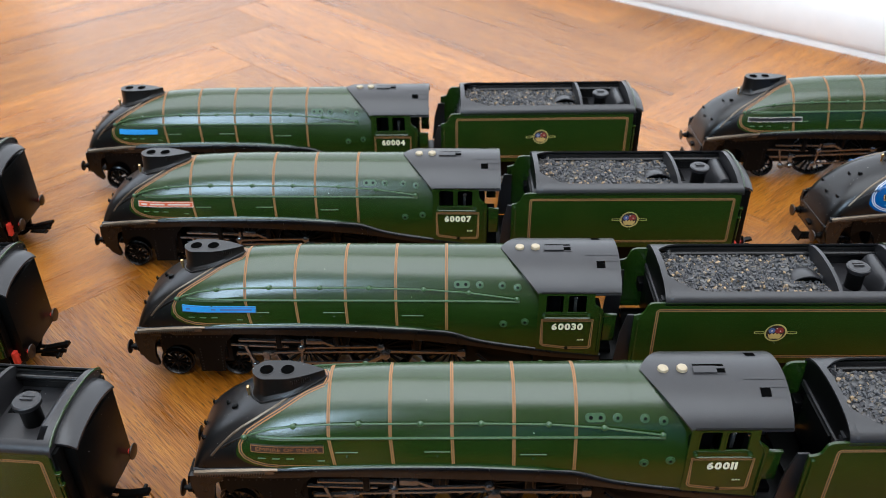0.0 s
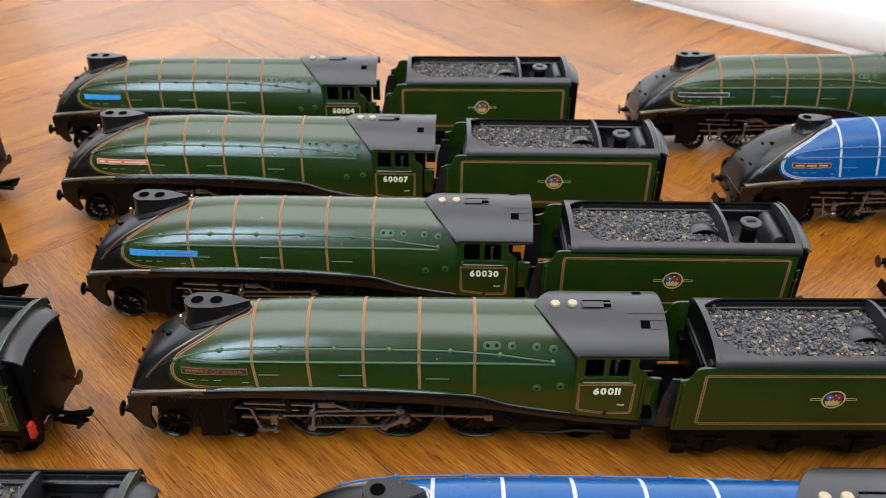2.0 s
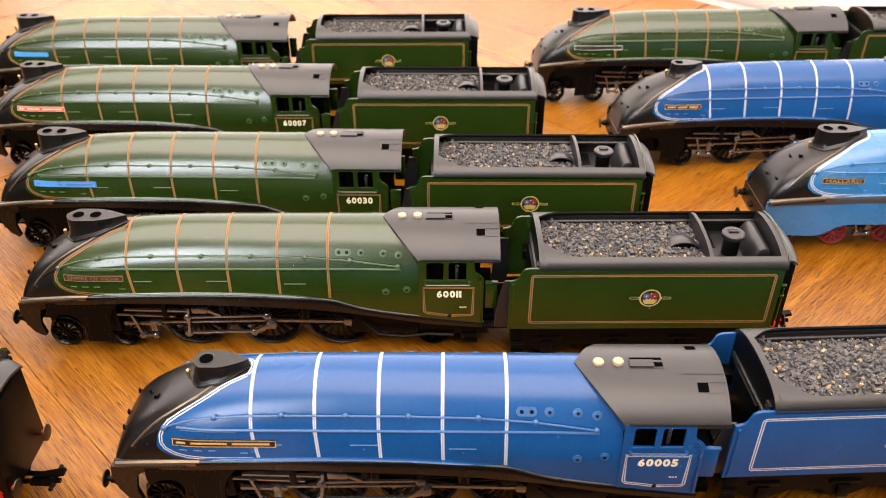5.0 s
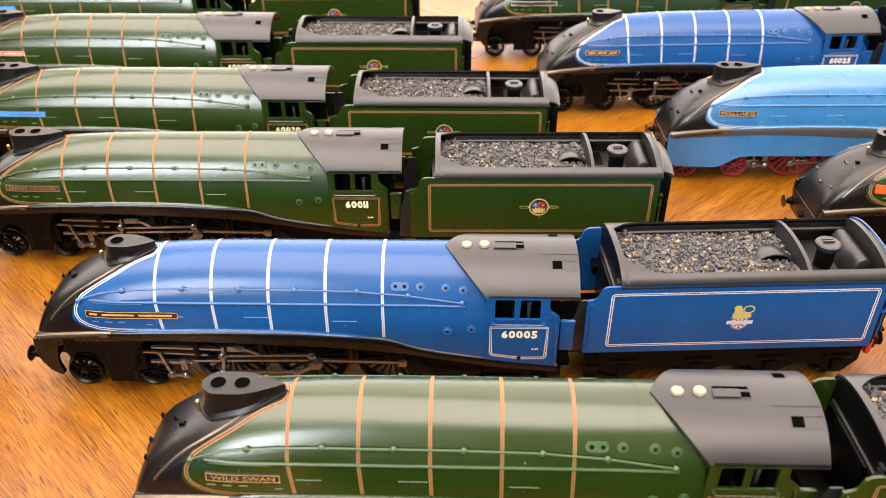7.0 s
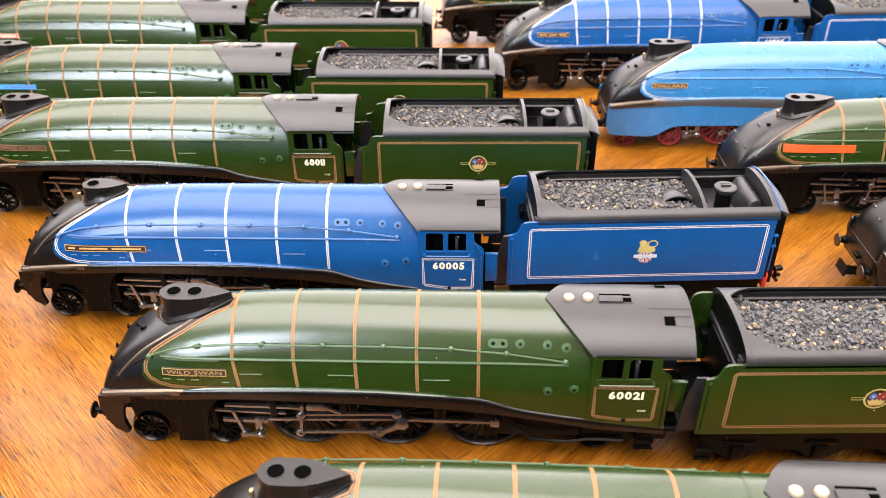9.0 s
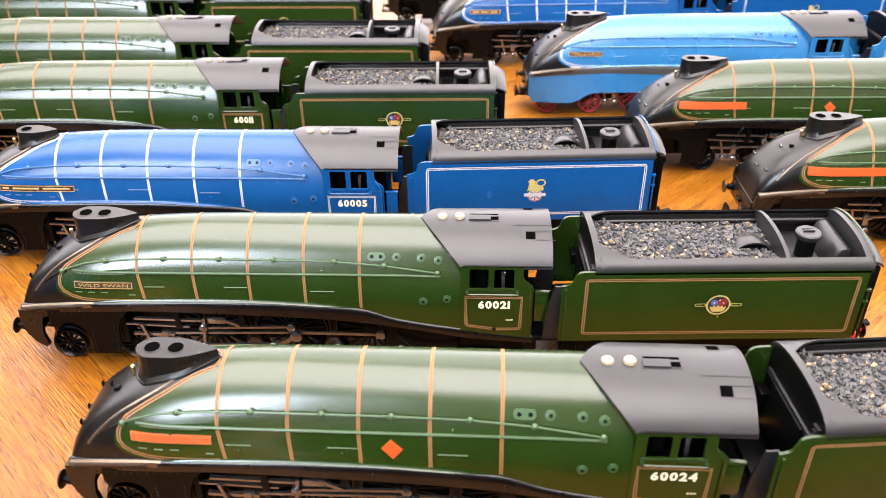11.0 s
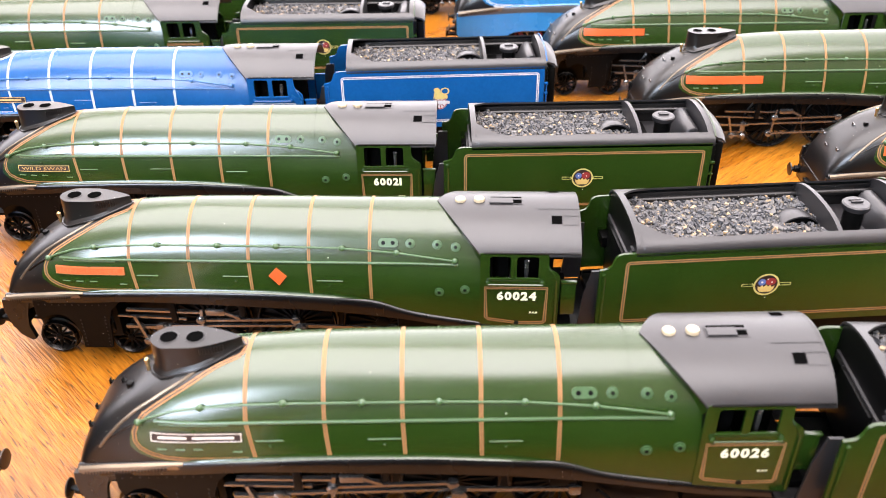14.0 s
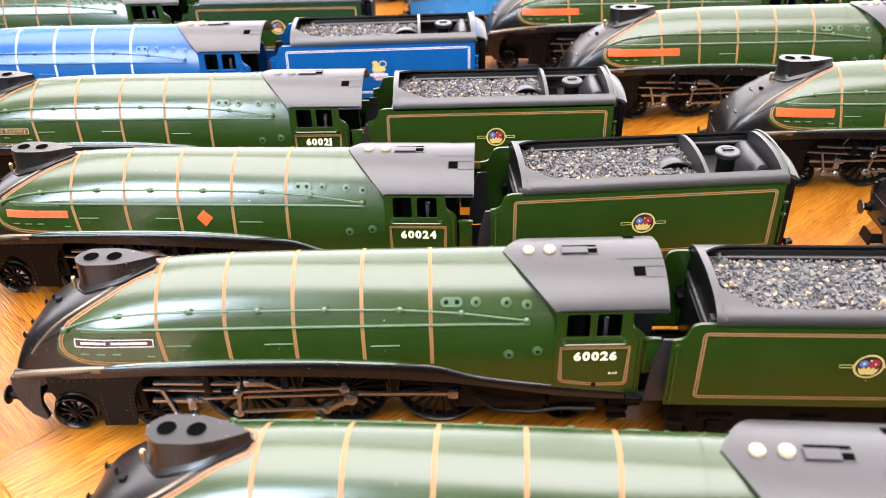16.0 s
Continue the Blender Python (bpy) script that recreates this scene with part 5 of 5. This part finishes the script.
nameplate(FLEET["n"], PLATE_BLACK, GOLD, x0=11.0, x1=29.0, bars=SOFT)
nameplate(FLEET["o"], PLATE_BLACK, GOLD, "MALLARD", x0=11.0, x1=28.5)
nameplate(FLEET["p"], PLATE_RED, PLATE_RED, x0=8.5, x1=39.0, high=3.2)
nameplate(FLEET["q"], PLATE_RED, PLATE_RED, x0=8.5, x1=42.0, high=3.2)
nameplate(FLEET["r"], PLATE_RED, PLATE_RED, x0=8.5, x1=31.0, high=3.2)


def diamond(parent, x, z):
    def at(a, b, lift):
        return tuple(Vector((x + a, side_y(x + a, z + b), z + b)) + side_normal(x + a, z + b) * lift)
    out = [(-2.6, 0.4), (-0.3, 2.9), (2.7, 0.2), (0.3, -2.7)]
    part("diamond_badge", ([at(a, b, 0.5) for a, b in out] + [at(a, b, -0.2) for a, b in out], [(0, 1, 2, 3), (7, 6, 5, 4), (0, 4, 5, 1), (1, 5, 6, 2), (2, 6, 7, 3), (3, 7, 4, 0)], PLATE_RED), parent, "small red diamond-shaped badge")


diamond(FLEET["g"], 77.5, 35.0)
diamond(FLEET["p"], 77.5, 35.0)

# full valances and red wheels of the light blue engine
o = FLEET["o"]
VALANCE_FOOT = [(-9.6, 13), (-8.5, 9.6), (-6, 8.8), (12, 8.8), (16, 9.6), (20, 12), (24, 14.2), (30, 14.8), (108, 14.6), (137, 15.2)]


def valance():
    """A deep plate under the skirt that follows the plan of the nose."""
    rows = []
    for i in range(61):
        x = -9.6 + 146.6 * i / 60
        y, top, foot = -min(curve_at(x, HALF), 16.0) - 0.55, curve_at(x, SKIRT_TOP) - 0.6, curve_at(x, VALANCE_FOOT)
        rows.append([(x, y, foot + (top - foot) * k / 4) for k in range(5)])
    return slab(rows, (0, 0.8, 0))


both("side_valance", valance(), GARTER, o, "deep light blue side valance")
for c in o.children_recursive:
    if c.name.split(".")[0] in ("spokes", "bogie_wheel", "driving_wheel", "trailing_wheel"):
        for sl in c.material_slots:
            sl.link = "OBJECT"
            sl.material = WHEEL_RED
for c in o.children:
    if c.name.split(".")[0] == "side_skirt":
        c.material_slots[0].link = "OBJECT"
        c.material_slots[0].material = HATCH_GREY
part("grey_flank", (*surface_strip([(12 + 6 * i, 29.2) for i in range(16)], 0.9, 0.1), WHITE), o)

# ---- herringbone parquet, oak blocks one by one ----
BW, BL = 0.06, 0.42
floor = new("floor", mesh_of("floor", [tuple((UX * u + VX * w) * 1000 + Vector((0, 0, -8))) for u, w in ((U0 - 0.1, V0 - 0.1), (U1 + 0.1, V0 - 0.1), (U1 + 0.1, V1 + 0.1), (U0 - 0.1, V1 + 0.1))], [(0, 1, 2, 3)], material("dark_floor_joint", (0.05, 0.02, 0.008), 0.6), smooth=False))
tagged(floor, "varnished oak herringbone parquet floor", "floor", kind="structure")


def block_mesh(half_x, half_y):
    c = 0.3
    x, y = half_x * 1000 - 0.06, half_y * 1000 - 0.06
    v = [(-x, -y, -7), (x, -y, -7), (x, y, -7), (-x, y, -7), (-x, -y, -0.12), (x, -y, -0.12), (x, y, -0.12), (-x, y, -0.12), (-x + c, -y + c, 0), (x - c, -y + c, 0), (x - c, y - c, 0), (-x + c, y - c, 0)]
    f = [(8, 9, 10, 11), (4, 5, 9, 8), (5, 6, 10, 9), (6, 7, 11, 10), (7, 4, 8, 11), (0, 1, 5, 4), (1, 2, 6, 5), (2, 3, 7, 6), (3, 0, 4, 7)]
    return mesh_of("parquet_block", v, f, WOOD, smooth=False)


BLOCK = block_mesh(BL / 2, BW / 2)


def cut_block(m):
    """A block sawn off along the walls, or None where nothing of it is left."""
    inv = m.inverted()
    out = [m @ Vector((x * BL / 2, y * BW / 2, 0)) for x, y in ((-1, -1), (1, -1), (1, 1), (-1, 1))]
    for axis, lim, way in ((UX, U0, 1), (UX, U1, -1), (VX, V0, 1), (VX, V1, -1)):
        cut = []
        for a, b in zip(out, out[1:] + out[:1]):
            da, db = (a.dot(axis) - lim) * way, (b.dot(axis) - lim) * way
            if da >= 0:
                cut.append(a)
            if da * db < 0:
                cut.append(a.lerp(b, da / (da - db)))
        out = cut
        if len(out) < 3:
            return None
    loc = [(inv @ p) * 1000 for p in out]
    n = len(loc)
    v = [(p.x, p.y, -7) for p in loc] + [(p.x, p.y, 0) for p in loc]
    return mesh_of("parquet_block", v, [tuple(range(n, 2 * n))] + [(i, (i + 1) % n, n + (i + 1) % n, n + i) for i in range(n)], WOOD, smooth=False)


LAY = Matrix.Translation((-0.43, 0, 0)) @ Matrix.Rotation(radians(45), 4, "Z")
for i in range(-80, 81):
    for k in range(-12, 13):
        for way in (0, 1):
            # each stair of the pattern: one block along, one block across
            cx, cy = i * BW + BL / 2 + k * 2 * BL, i * BW + BW / 2
            if way == 1:
                cx, cy = i * BW + BL + BW / 2 + k * 2 * BL, i * BW + BW - BL / 2
            c = LAY @ Vector((cx, cy, 0))
            u, w = c.dot(UX), c.dot(VX)
            if not (U0 - 0.25 < u < U1 + 0.25 and V0 - 0.25 < w < V1 + 0.25):
                continue
            m = LAY @ Matrix.Translation((cx, cy, 0)) @ Matrix.Rotation(0 if way == 0 else radians(90), 4, "Z")
            inside = U0 + 0.22 < u < U1 - 0.22 and V0 + 0.22 < w < V1 - 0.22
            mesh = BLOCK if inside else cut_block(m)
            if not mesh:
                continue
            b = new("parquet_block", mesh)
            b.matrix_world = m
            b.parent = floor
